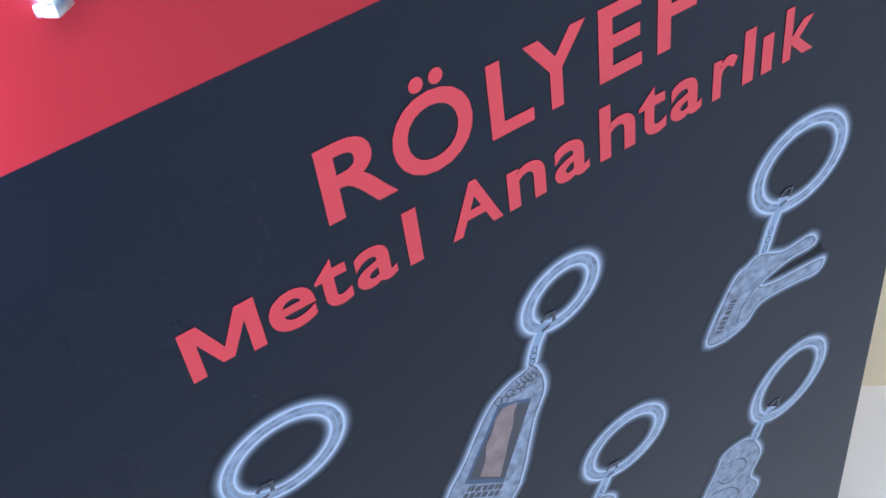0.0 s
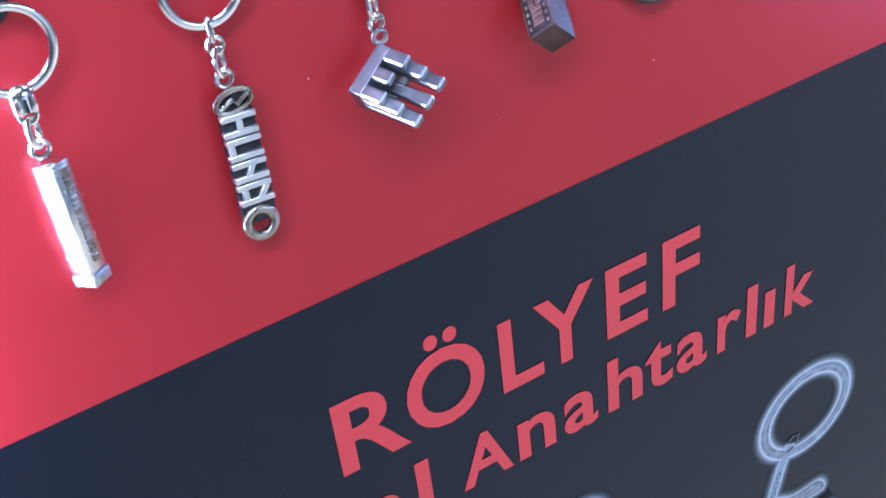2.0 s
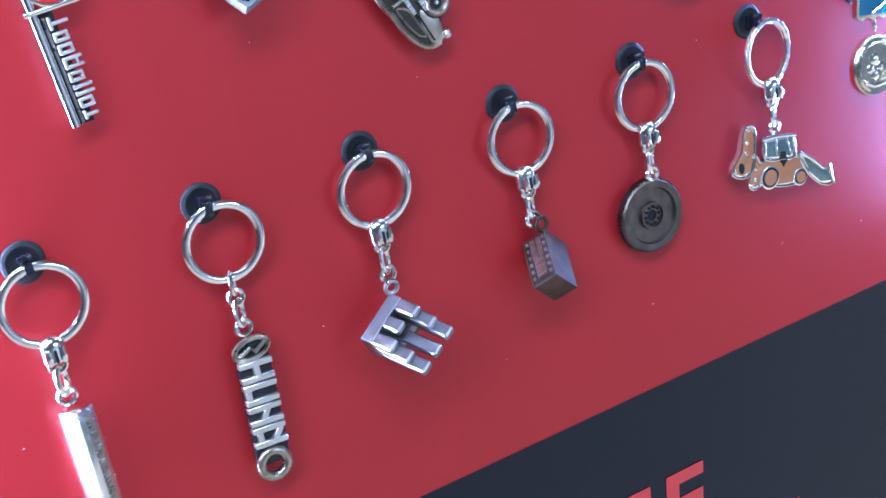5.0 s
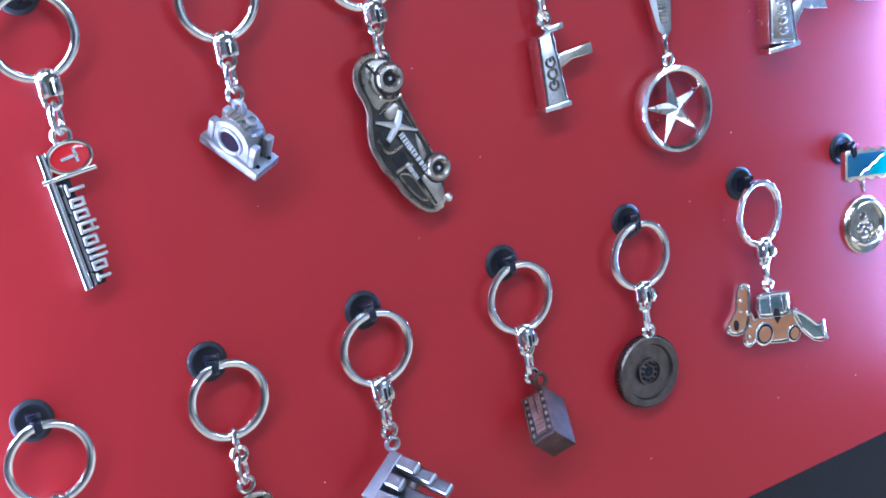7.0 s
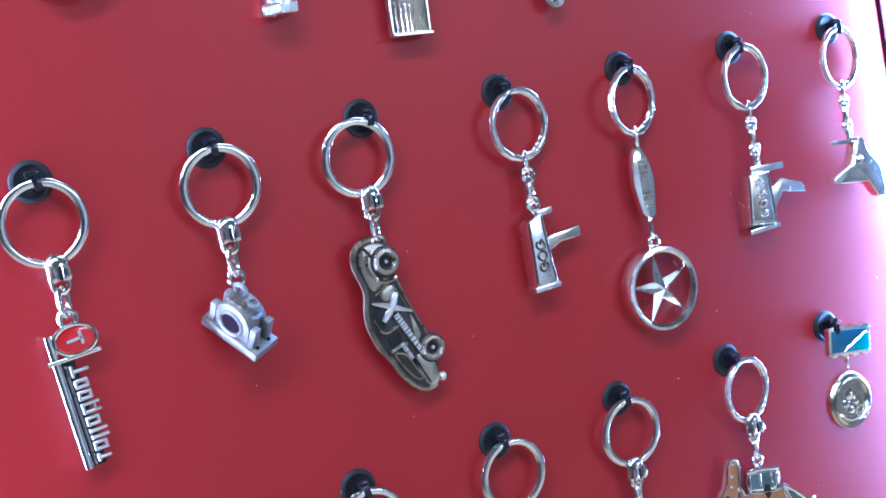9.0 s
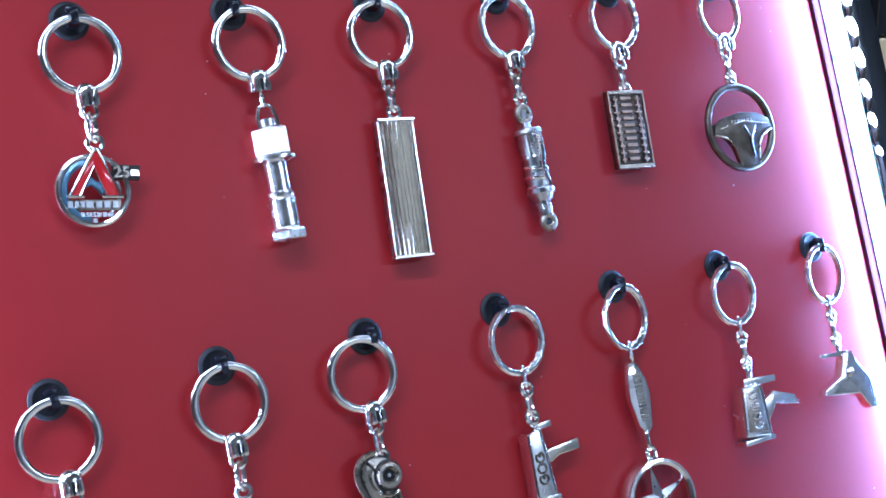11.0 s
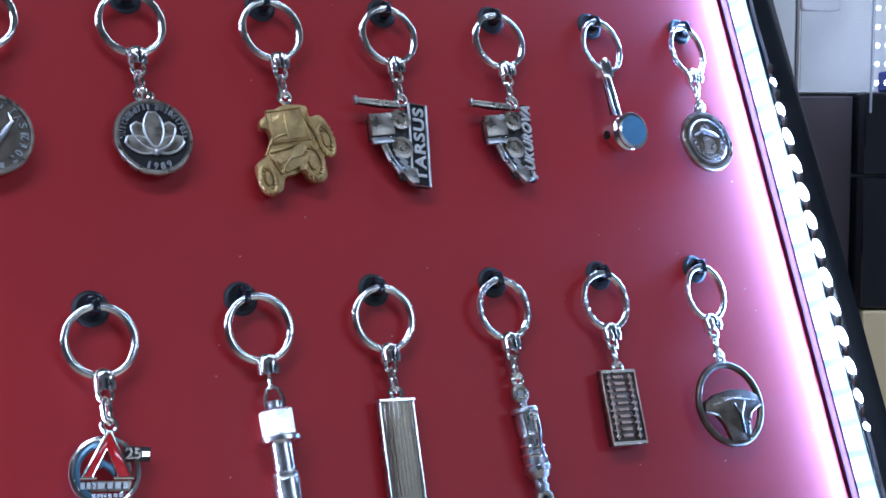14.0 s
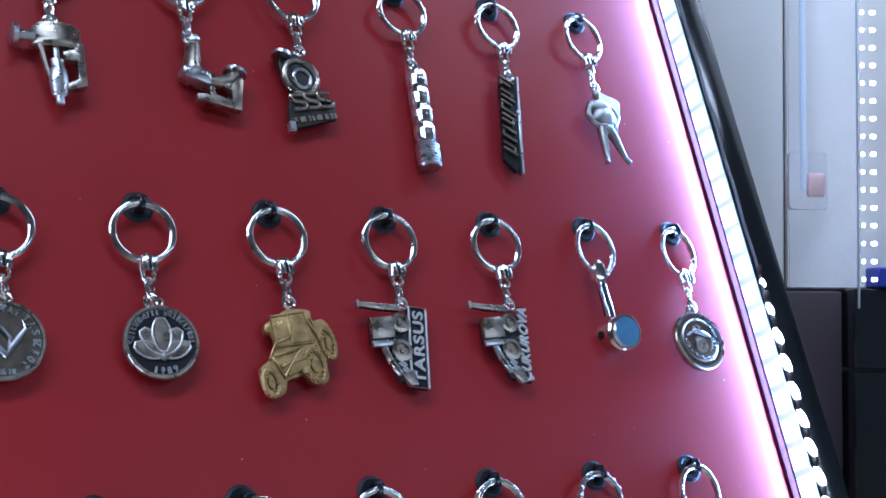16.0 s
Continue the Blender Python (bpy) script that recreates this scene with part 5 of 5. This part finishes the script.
def tractor_tag():
    kc = chain(2, 0.09, "key chain with an old brass tractor tag", 2.0)
    out = [(-0.3, -46), (10.4, -46), (11.4, -51), (16.4, -50.2), (20, -55), (22, -64), (19.4, -68.4), (15.2, -70), (15.8, -77), (12.6, -80.6), (7, -79.8), (3.9, -75.4), (1.5, -77), (-4, -78.6), (-6, -83.6), (-10.3, -86), (-14.6, -83.8), (-16.3, -76), (-15.6, -72), (-10.4, -68), (-7.7, -62), (-8.8, -57), (-11.8, -56.4), (-11.2, -52.6), (-6.3, -50)]
    tag = part("tractor_tag", prism(B(), rounded(out, 3), -1.2, 1.8, 0.6), BRASS, kc, "old brass tractor")
    tag.location.z = -0.0031
    part("cab", prism(B(), [(-9, -49), (8, -46.5), (10, -62), (-8, -64)], -2.2, -1, 0.5), BRASS, tag)
    part("cab_window", prism(B(), [(-7, -51), (5, -49), (6, -59), (-6.6, -60.6)], -2.45, -2.1, 0.2), BRASS, tag)
    part("bonnet", prism(B(), [(-11, -68), (4, -63), (8, -72), (-6, -78)], -2.2, -1, 0.7), BRASS, tag)
    part("fender", tube(B(), [(-12, -2, -69), (-8, -1.8, -62), (0, -1.8, -59), (2, -1.6, -57)], [0.4, 0.9, 0.8, 0.3], 8), BRASS, tag)
    part("fender", tube(B(), [(8, -2.4, -52), (12, -1.8, -57), (14, -1.6, -64)], [0.4, 0.9, 0.4], 8), BRASS, tag)
    for wx, wz, rx, rz in ((9.5, -72, 5.6, 9), (17.2, -62, 4.0, 8.4), (-12.4, -79.5, 4.2, 7.2)):
        w = part("tyre", tube(B(), oval(wx, wz, rx * 0.78, rz * 0.80, y=-1.0, n=30, rot=12), 1.3, 8, True), BRASS, tag, "ridged brass tyre")
        t = B()
        for i in range(16):
            a = 2 * math.pi * i / 16
            box(t, -0.4, 0.4, -0.5, 0.8, -1.25, 1.25, 0.1, 1, at(wx + rx * 0.78 * math.cos(a), -1.7, wz + rz * 0.8 * math.sin(a), 0, math.degrees(-a) + 60, 0))
        part("treads", t, BRASS, w)
        part("hub", disc(B(), wx, wz, rx * 0.4, -2.3, -1, 0.3, 16, rz * 0.4), BRASS, w)
    lines = B()
    for pts in (((-9, -2.3, -50), (7, -2.3, -47.6), (9, -2.3, -61), (-7.6, -2.3, -63)), ((-1, -2.4, -49), (-0.4, -2.4, -62)), ((-10, -2.4, -68.4), (-2, -2.6, -66), (4, -2.6, -63.6)), ((-6, -2.4, -77), (-1, -2.6, -70), (3, -2.6, -65)), ((-8, -2.4, -73), (5, -2.4, -69)), ((10, -1.6, -50), (13, -1.6, -58), (11, -1.6, -63))):
        tube(lines, pts, 0.45, 6)
    part("ridges", lines, BRASS, tag)
    grille = B()
    for k in range(4):
        tube(grille, [(-9.4 + 1.2 * k, -2.4, -70.6 - 1.4 * k), (-7.2 + 1.2 * k, -2.4, -75 - 0.6 * k)], 0.35, 6)
    part("grille", grille, BRASS, tag)
    part("lamp", disc(disc(B(), -6.5, -72.5, 1.2, -3.7, -2.8, 0.2, 14), 3, -75, 1.2, -3.6, -2.6, 0.2, 14), BRASS, tag)


def harvester(x, label):
    kc = chain(2, x, label, -1.4)
    tag = part("machine_tag", prism(B(), [(-20, -54), (-8, -51), (2, -50), (2, -84), (-3, -85), (-9, -83), (-11, -75), (-14, -66), (-21, -65)], -0.6, 1.8, 0.4), DARK_PEWTER, kc, "dark pewter harvester")
    part("grain_tank", prism(B(), [(-20.5, -53), (-9, -52), (-8.6, -62.6), (-21, -63.6)], -2.6, -0.4, 0.9), PEWTER, tag, "pewter tank")
    part("tank_floor", prism(B(), [(-21, -64), (-8.6, -63), (-8.6, -66), (-20.6, -67)], -1.8, -0.3, 0.4), STEEL, tag)
    part("spout", prism(B(), [(-25.4, -44.6), (-24, -45), (-4, -46.6), (-4, -49.4), (-14, -49), (-25, -47.4)], -2.0, 0.6, 0.4), PEWTER, tag, "unloading spout")
    part("spout_end", box(B(), -26, -24.6, -2.4, 0.8, -48, -44.2, 0.3), STEEL, tag)
    for wx, wz, r in ((-4.9, -55.4, 5.0), (-6.4, -68.8, 5.4)):
        mm = at(wx, -0.6, wz, 90, 0, 0)
        w = part("wheel", lathe(B(), [(0.1, 1.6), (1.2, 1.6), (1.4, 0.8), (r * 0.55, 0.8), (r * 0.62, 1.9), (r * 0.95, 1.7), (r, 1.0), (r, -0.6), (0.1, -0.6)], mm, 28), PEWTER, tag, "ringed wheel")
    part("elevator", tube(B(), [(-15, -1, -67), (-13, -1.4, -74), (-9, -1.2, -80)], 1.5, 8), PEWTER, tag)
    reel = B()
    for i in range(4):
        box(reel, -3.4, 3.4, -2.2, 0, -0.7, 0.7, 0.2, 1, at(-8 + i * 1.3, 0, -74 - 3 * i, 0, 40, 0))
    part("reel_bars", reel, STEEL, tag)
    part("cutter", prism(B(), [(-9, -80), (-2, -78), (-1, -85), (-5, -86)], -2.2, 0, 0.4), PEWTER, tag)
    return kc, tag


def town_harvester():
    kc, tag = harvester(0.15, "key chain with a harvester tag and a raised town name")
    s = at(1.8, 0, -47, 0, 8.4, 0)
    plate = part("name_plate", prism(B(), [(-0.6, 0), (8.6, 0), (8.6, -39.6), (-0.6, -39.6)], -0.8, 1.8, 0.4, s), DARK, kc, "dark name plate with a bright rim")
    part("plate_rim", tube(B(), [s @ Vector(p) for p in ((-0.4, -1, -0.2), (8.4, -1, -0.2), (8.4, -1, -39.4), (-0.4, -1, -39.4))], 0.75, 8, True), LETTER, plate)
    lb = letters("TARSUS", 35.5, 5.6, 0.9, 0.025, 1.1)
    bmesh.ops.transform(lb, matrix=s @ at(6.8, -0.8, -37.6, 0, -90, 0), verts=lb.verts)
    part("raised_lettering", lb, LETTER, plate, "bright raised letters", smooth=False)


def region_harvester():
    kc, tag = harvester(0.21, "key chain with a harvester tag and slanted raised letters")
    s = at(8.6, 0, -46, 0, 8, 0)
    lb = letters("ÇUKUROVA", 38, 6.4, 2.4, 0.03, 1.06)
    for v in lb.verts:
        v.co.x += v.co.z * 0.25
    bmesh.ops.transform(lb, matrix=s @ at(-0.4, 0.4, -40.4, 0, -90, 0), verts=lb.verts)
    part("raised_lettering", lb, LETTER, kc, "raised pewter letters", smooth=False)
    part("backing", prism(B(), [(-5, -1), (-1, -1), (-1, -40), (-5, -40)], -0.4, 1.6, 0.2, s), DARK, tag)


def piston_tag():
    kc = chain(2, 0.27, "key chain with a chrome piston and connecting rod", 1.0, clasp="none", turn=10)
    tag = part("fork", prism(B(), [(-2, -21), (1.4, -18.6), (4.2, -21), (4.6, -29), (1, -31), (-2.6, -29)], -3.4, 2.4, 0.7), CHROME, kc, "chrome forked end")
    tag.location = (-0.0030, 0, -0.0020)
    rod = B()
    for dx in (-1.6, 1.6):
        tube(rod, [(0.6 + dx, -1.5, -27), (1.0 + dx, -2.5, -50)], 1.05, 8)
    part("rod", rod, CHROME, tag, "twin chrome rod")
    part("rod_web", box(B(), -0.8, 2.4, -1.6, 0.4, -49, -27), DARK, tag)
    m = at(5.0, -4.6, -59.4, 98, 0, 0)
    body = part("piston", lathe(B(), [(8.2, -11), (8.8, -10.4), (8.8, -2.4), (8.3, -2), (8.8, -1.4), (8.3, -0.9), (8.8, -0.4), (8.3, 0.1), (9.0, 0.8), (9.2, 2.2), (8.2, 2.6)], m, 36), CHROME, tag, "ringed chrome piston")
    part("piston_face", lathe(B(), [(0.1, 2.75), (7.4, 2.75), (7.5, 2.4)], m, 36), PALE_BLUE, body, "pale blue piston face")
    part("side_pin", lathe(B(), [(2.2, 0), (2.2, 4)], m @ at(0, 0, -7.5, 0, -90, 0) @ at(0, 0, 5.2), 14), DARK, body)


def gear_badge():
    kc = chain(2, 0.33, "key chain with a round domed silver gear badge", -3.4, "dome", turn=12)
    cx, cz = -5.0, -64.8
    tag = coin(kc, cx, cz, 16.4, PEWTER, DULL_PEWTER, "round silver badge")
    part("inner_ring", tube(B(), oval(cx, cz, 11.6, 11.6, y=-1.0, n=40), 0.7, 6, True), STEEL, tag)
    gear = B()
    for i in range(14):
        a = radians(180 + i * 180 / 13)
        box(gear, -0.9, 0.9, -1.8, -0.5, -1.1, 1.1, 0.2, 1, at(cx + 9.2 * math.cos(a), 0, cz + 9.2 * math.sin(a), 0, 90 - math.degrees(a), 0))
    part("gear_teeth", gear, CHROME, tag, "raised gear teeth")
    part("relief", lathe(lathe(B(), [(5.0, 0), (4.6, 0.8), (3.4, 0.8), (3.0, 0.3), (1.6, 0.4), (1.2, 1.0), (0.1, 1.1)], at(cx, -0.7, cz - 2.4, 90, 0, 0), 24), [(3.0, 0), (2.2, 1.2), (0.1, 1.6)], at(cx, -0.7, cz + 6.4, 90, 0, 0), 16), PEWTER, tag)
    part("relief_wing", tube(B(), [(cx - 8, -1, cz + 3), (cx - 3, -1.8, cz + 5.4), (cx + 3, -1.8, cz + 3.6), (cx + 8, -1, cz + 2)], [0.5, 1.4, 1.4, 0.5], 8), STEEL, tag)


week_coin(), lotus_coin(), tractor_tag(), town_harvester(), region_harvester(), piston_tag(), gear_badge()


# ---- row 1 ----
def valve_tag():
    kc = chain(1, 0.0, "key chain with a pewter press valve tag", -1.6)
    tag = part("valve_cap", lathe(B(), [(4.4, -46.6), (8.4, -47.4), (8.6, -48.4), (10.4, -49), (10.8, -50), (10.6, -56), (11.2, -56.6), (11.0, -58.4), (8.4, -59.6)], at(0.4, 0, 0) @ Matrix.Diagonal((1, 0.36, 1, 1)), 30), PEWTER, kc, "round pewter valve cap")
    part("side_pipe", lathe(B(), [(2.4, 0), (2.4, 7), (4.9, 7.2), (5.2, 8), (5.2, 9.4), (4.6, 9.8)], at(-9.6, -1, -55, 0, -90, 0), 24), STEEL, tag, "flanged side pipe")
    part("leg", tube(B(), [(-7.4, -1, -59), (-5.6, -1, -69), (-4.0, -1, -75)], [1.3, 1.1, 1.0], 8), PEWTER, tag)
    part("bracket", prism(B(), [(8.2, -57), (11.4, -57), (11.6, -78), (3, -81), (3, -78), (8.0, -75), (8.0, -66), (3, -66), (2, -62), (7, -60)], -2.4, 2.0, 0.4), PEWTER, tag, "angled bracket")
    part("spindle", lathe(B(), [(1.4, -59), (1.4, -65), (3.0, -66), (3.2, -70), (4.2, -72), (4.2, -77), (3.4, -83), (2.0, -84), (2.0, -87.6), (1.4, -88)], at(-0.6, -1, 0) @ Matrix.Diagonal((1, 0.7, 1, 1)), 20), STEEL, tag, "turned spindle")


def robot_arm():
    kc = chain(1, 0.06, "key chain with a pewter pipe elbow tag", 1.4)
    tag = part("upper_pipe", tube(B(), [(3.4, 0, -45), (3.2, 0, -50), (2.6, 0, -51), (1.2, 0, -64)], [3.0, 3.2, 3.6, 4.4], 14), PEWTER, kc, "upright pewter pipe")
    part("collar", tube(B(), [(3.4, 0, -46.6), (3.35, 0, -48.2)], 3.9, 14), STEEL, tag)
    part("joint", prism(B(), [(-4.6, -63), (4.0, -62.4), (9, -67), (8, -72), (-3.4, -68.6), (-5, -66)], -4.4, 3.2, 1.2), STEEL, tag, "bright elbow joint")
    part("flange", tube(B(), [(6.6, 0, -66.6), (8.8, 0, -67.6)], 4.2, 14), PEWTER, tag)
    part("lower_pipe", tube(B(), [(8, 0, -67.4), (14, 0, -67.8), (19, 0, -66), (22, 0, -63)], [3.2, 3.2, 3.2, 3.4], 12), PEWTER, tag, "curved pewter pipe")
    part("pipe_flange", lathe(B(), [(5.6, 0), (5.8, 0.6), (5.8, 1.6), (5.2, 2)], at(22, 0, -63, 0, 18, 0), 24), STEEL, tag)
    part("stand", prism(B(), [(23.4, -65), (25.4, -66), (22.4, -83), (1.4, -79), (2, -75.4), (8, -76), (8, -71), (10.4, -71), (10.8, -75.6), (18.6, -77.6), (18.6, -73), (14, -70.6), (20, -68)], -2.0, 2.0, 0.4), PEWTER, tag, "flat pewter stand")


def pump_badge():
    kc = chain(1, 0.12, "key chain with a pewter pump badge and raised bars", -2.4)
    tag = part("badge_tag", prism(B(), [(-14, -50), (-15, -57), (-12, -64), (-10, -69), (-13, -78), (-14, -90), (12, -82), (12.4, -72), (4, -69), (6, -62), (3, -54), (-3, -50), (-4, -46), (-10, -47)], -0.6, 2.2, 0.5), DARK_PEWTER, kc, "dark pewter pump badge")
    part("spiral", tube(B(), oval(-4.4, -60.6, 8.8, 9.2, y=-0.8, n=36), 1.5, 8, True), PEWTER, tag)
    part("spiral", tube(B(), oval(-3.8, -61.4, 4.4, 5.2, y=-0.8, n=28), 1.0, 8, True), STEEL, tag)
    part("outlet", lathe(B(), [(4.8, 0), (4.8, 2), (4.0, 2.4)], at(-12.8, 0, -50, 0, 12, 0), 20), STEEL, tag, "outlet flange")
    q = at(-10.4, 0, -79.6, 0, -10, 0)
    for k, w in ((0.0, 6.2), (7.4, 6.0), (14.6, 6.2)):
        loop = [(k, 0.6), (k + w, 0.6), (k + w, 3.4), (k + 0.6, 5.0), (k, 7.8), (k + w, 7.8)]
        part("raised_shape", tube(B(), [q @ Vector((x, -1.4, z)) for x, z in rounded(loop, 3, False)], 1.0, 8), PEWTER, tag)
    part("raised_bars", bars(B(), 0, 25, 0, 3.6, 1, -1.6, 0, False, 84, at(-12.4, 0, -87.4, 0, -12, 0)), PEWTER, tag)
    part("corner", box(B(), -14.6, -11.4, -2.4, 1.8, -91.6, -86, 0.4), STEEL, tag)


def crystal_bottle():
    kc = chain(1, 0.18, "key chain with a bright faceted bottle and ribbed end", 1.0)
    m = at(2.0, 0, -45, 0, 2.5, 0)
    prof = [(1.6, 0), (2.4, -1.2), (4.4, -5)]
    for i in range(4):
        z = -5 - 10.4 * i
        prof += [(5.3, z - 0.8), (5.7, z - 3.4), (5.7, z - 6.4), (5.3, z - 9.2), (4.8, z - 10.2)]
    tag = part("bottle", lathe(B(), prof, m @ at(0, 0, 0, 0, 0, 14), 16), MIRROR, kc, "bright faceted silver bottle", smooth=False)
    part("ribbed_end", lathe(B(), [(4.8, -46.8)] + [(6.0 + 0.3 * (i % 2), -47 - 0.8 * i) for i in range(16)] + [(5.6, -60)], m, 30), STEEL, tag, "ribbed metal end")


def slanted_strip():
    kc = chain(1, 0.24, "key chain with an upright strip of slanted pewter bars", 0.4, turn=4)
    s = at(-0.6, 0, -45, 0, 10, 0)
    tag = part("strip_tag", prism(B(), [(-4.6, -3), (5.2, 0), (5.2, -57), (2.4, -59), (-4.8, -53)], -0.4, 2.2, 0.4, s), DARK, kc, "dark pewter strip")
    rows = B()
    for i, z in enumerate((-5, -8, -13, -16.4, -19.8, -24.6, -28, -31.4, -36, -41, -45.6, -49)):
        box(rows, -6.4, 3.0 - 2.4 * (i % 3 == 1), -2.6, 0, -0.8, 0.8, 0.3, 1, s @ at(0, 0, z, 0, 20, 0))
        if i % 2 == 0:
            box(rows, -6.2 + 6.4 * (i % 4 == 2), -4.6 + 6.4 * (i % 4 == 2), -2.5, 0, -3.4, 0.4, 0.3, 1, s @ at(0, 0, z, 0, 4, 0))
    part("raised_bars", rows, DULL_PEWTER, tag, "slanted raised bars")
    part("edge_rail", box(B(), 4.2, 6.0, -2.4, 2, -60, 0, 0.4, 1, s), STEEL, tag, "bright edge rail")
    part("stop", box(B(), 2.6, 5.2, -3.2, 0, -24.4, -22, 0.4, 1, s), STEEL, tag)


def figurine():
    kc = chain(1, 0.30, "key chain with a small pewter figurine", -1.6, turn=8)
    bm = B()

    def blob(x, y, z, rx, ry, rz):
        lathe(bm, [(0.05, -1), (0.5, -0.86), (0.86, -0.5), (1, 0), (0.86, 0.5), (0.5, 0.86), (0.05, 1)], at(x, y, z) @ Matrix.Diagonal((rx, ry, rz, 1)), 14)
    blob(-2.4, -0.8, -50.6, 2.5, 2.3, 3.1)
    blob(-1.4, -0.6, -59.0, 8.0, 3.2, 5.2)
    blob(-1.0, -1.0, -65.5, 8.0, 3.6, 7.4)
    blob(-2.0, -0.8, -72, 5.2, 3.0, 4.2)
    tube(bm, [(-7, 0, -56.4), (-10.4, -0.6, -60), (-12.4, -1.0, -64.6), (-10, -1.2, -69), (-7, -1.6, -71)], [2.2, 2.1, 1.8, 1.6, 1.6], 10)
    tube(bm, [(4, 0, -57), (7, -0.6, -60.6), (8.6, -1.0, -64.8), (6.8, -1.2, -68), (3.6, -1.6, -70)], [2.2, 2.1, 1.8, 1.6, 1.6], 10)
    tube(bm, [(-7.4, -1.6, -70.6), (-2.4, -3.4, -71.6), (3.4, -2.2, -70.2)], [0.7, 0.9, 0.7], 8)
    tube(bm, [(-4.4, -0.6, -73), (-5.2, -1.0, -80), (-5.4, -0.8, -86), (-5.8, -0.8, -91), (-7.6, -1.6, -94)], [2.9, 2.4, 1.9, 1.4, 1.5], 10)
    tube(bm, [(0.8, -0.6, -73), (3.2, -1.0, -80), (5.4, -0.8, -86), (7.0, -0.8, -90.6), (9.0, -1.6, -93.4)], [2.9, 2.4, 1.9, 1.4, 1.5], 10)
    prism(bm, rounded([(0, -49), (6, -49.4), (11, -51), (14.4, -53.6), (12.4, -62), (9.0, -70), (5.0, -79), (1, -72)], 3), 0.6, 1.8, 0.4)
    part("figurine", bm, SATIN, kc, "plain pewter figurine")


valve_tag(), robot_arm(), pump_badge(), crystal_bottle(), slanted_strip(), figurine()

# ---- dust on the board ----
rng = random.Random(77)
specks = B()
for _ in range(100):
    x, z, r = rng.uniform(-150, 360), rng.uniform(10, 800), rng.uniform(0.12, 0.34)
    a = rng.uniform(0, 3)
    specks.faces.new([specks.verts.new((x + r * math.cos(a + k * 1.57) * (1.6 if k % 2 else 0.8), -0.06, z + r * math.sin(a + k * 1.57))) for k in range(4)])
dust = part("dust", specks, mat("pale_dust", (0.7, 0.62, 0.62), 0.8), None, smooth=False)
dust.matrix_world = LEANING @ pose(0, 0, 1.197)
tagged(dust, "pale dust specks scattered on the red film", "dust", kind="stuff")

# ---- the showcase beside the board ----
def far_thing(name, label, category, kind=""):
    return thing(name, pose(-0.13, -0.33, 0, 0, 0, -30), label, category, kind=kind)


stand = far_thing("showcase", "dark showcase with pale back panel and lit edge", "showcase")
part("back_panel", box(B(), 160, 244.8, 835, 848, 1668.2, 2236, 1), PALE_WALL, stand, "pale grey back panel")
part("back_panel", box(B(), 245.8, 650, 834.4, 848, 1668.2, 2236, 1), PALE_WALL, stand, "pale grey back panel")
part("panel_joint", box(B(), 244.6, 246.0, 836.5, 847, 1668.2, 2236), PLUM, stand, "dark joint between the panels")
part("lower_panel", box(B(), 160, 282, 830.6, 848, 0, 1666.4, 1), PLUM, stand, "dark plum lower panel")
part("black_body", box(B(), 284, 648, 813, 848, 1615.6, 1668.0, 1), GLOSS_BLACK, stand, "glossy black body")
part("black_body", box(B(), 284, 648, 813, 848, 1529.5, 1613.8, 1), GLOSS_BLACK, stand)
part("pane", box(B(), 240.5, 287.3, 809, 810.3, 1669, 2193), CRYSTAL, stand, "clear acrylic side pane").visible_shadow = False
edge = part("lit_edge", box(B(), 284.8, 286.1, 806.8, 808.9, 1655, 2193, 0.4), mat("frosted_edge", (0.6, 0.63, 0.72), 0.35), stand, "frosted edge strip")
for i in range(34):
    for dx, w in ((0.2, 2.6), (6.4, 4.0)):
        z = 1672.5 + 11.7 * i
        part("diode", box(B(), 287.4 + dx, 287.4 + dx + w, 807.3, 809, z, z + 2.9, 0.9, 2), FAR_CHIP, edge)
part("blue_box", box(B(), 297.8, 344.7, 806.8, 830.6, 1669, 1682, 1), mat("blue_card", (0.03, 0.05, 0.35), 0.5, 0, 20, 0.1), stand, "dark blue box on the ledge")
counter = far_thing("counter", "cream laminate counter edge beside the showcase", "counter")
part("body", box(B(), 285.6, 648, 811, 848, 0, 1528, 1.5), mat("warm_cream_board", (0.86, 0.67, 0.38), 0.5, 0, 6, 0.08), counter, "cream laminate body")
holder = far_thing("acrylic_holder", "clear acrylic box hanging on a pale cord", "acrylic box")
part("box_wall", box(B(), 241.8, 268.4, 813.4, 824.2, 1719.6, 1758.0, 3.6, 3), CRYSTAL, holder, "clear rounded acrylic box").visible_shadow = False
part("cord", tube(B(), [(252.6, 818.6, 1733), (252.6, 818.6, 2193)], 2.2, 8), mat("pale_cord", (0.62, 0.70, 0.80), 0.5), holder, "pale cord")
part("content", box(B(), 254.4, 266.1, 815.1, 822, 1728.4, 1744.0, 2, 2), mat("pink_card", (0.6, 0.36, 0.34), 0.5, 0, 40, 0.2), holder, "pale pink content")
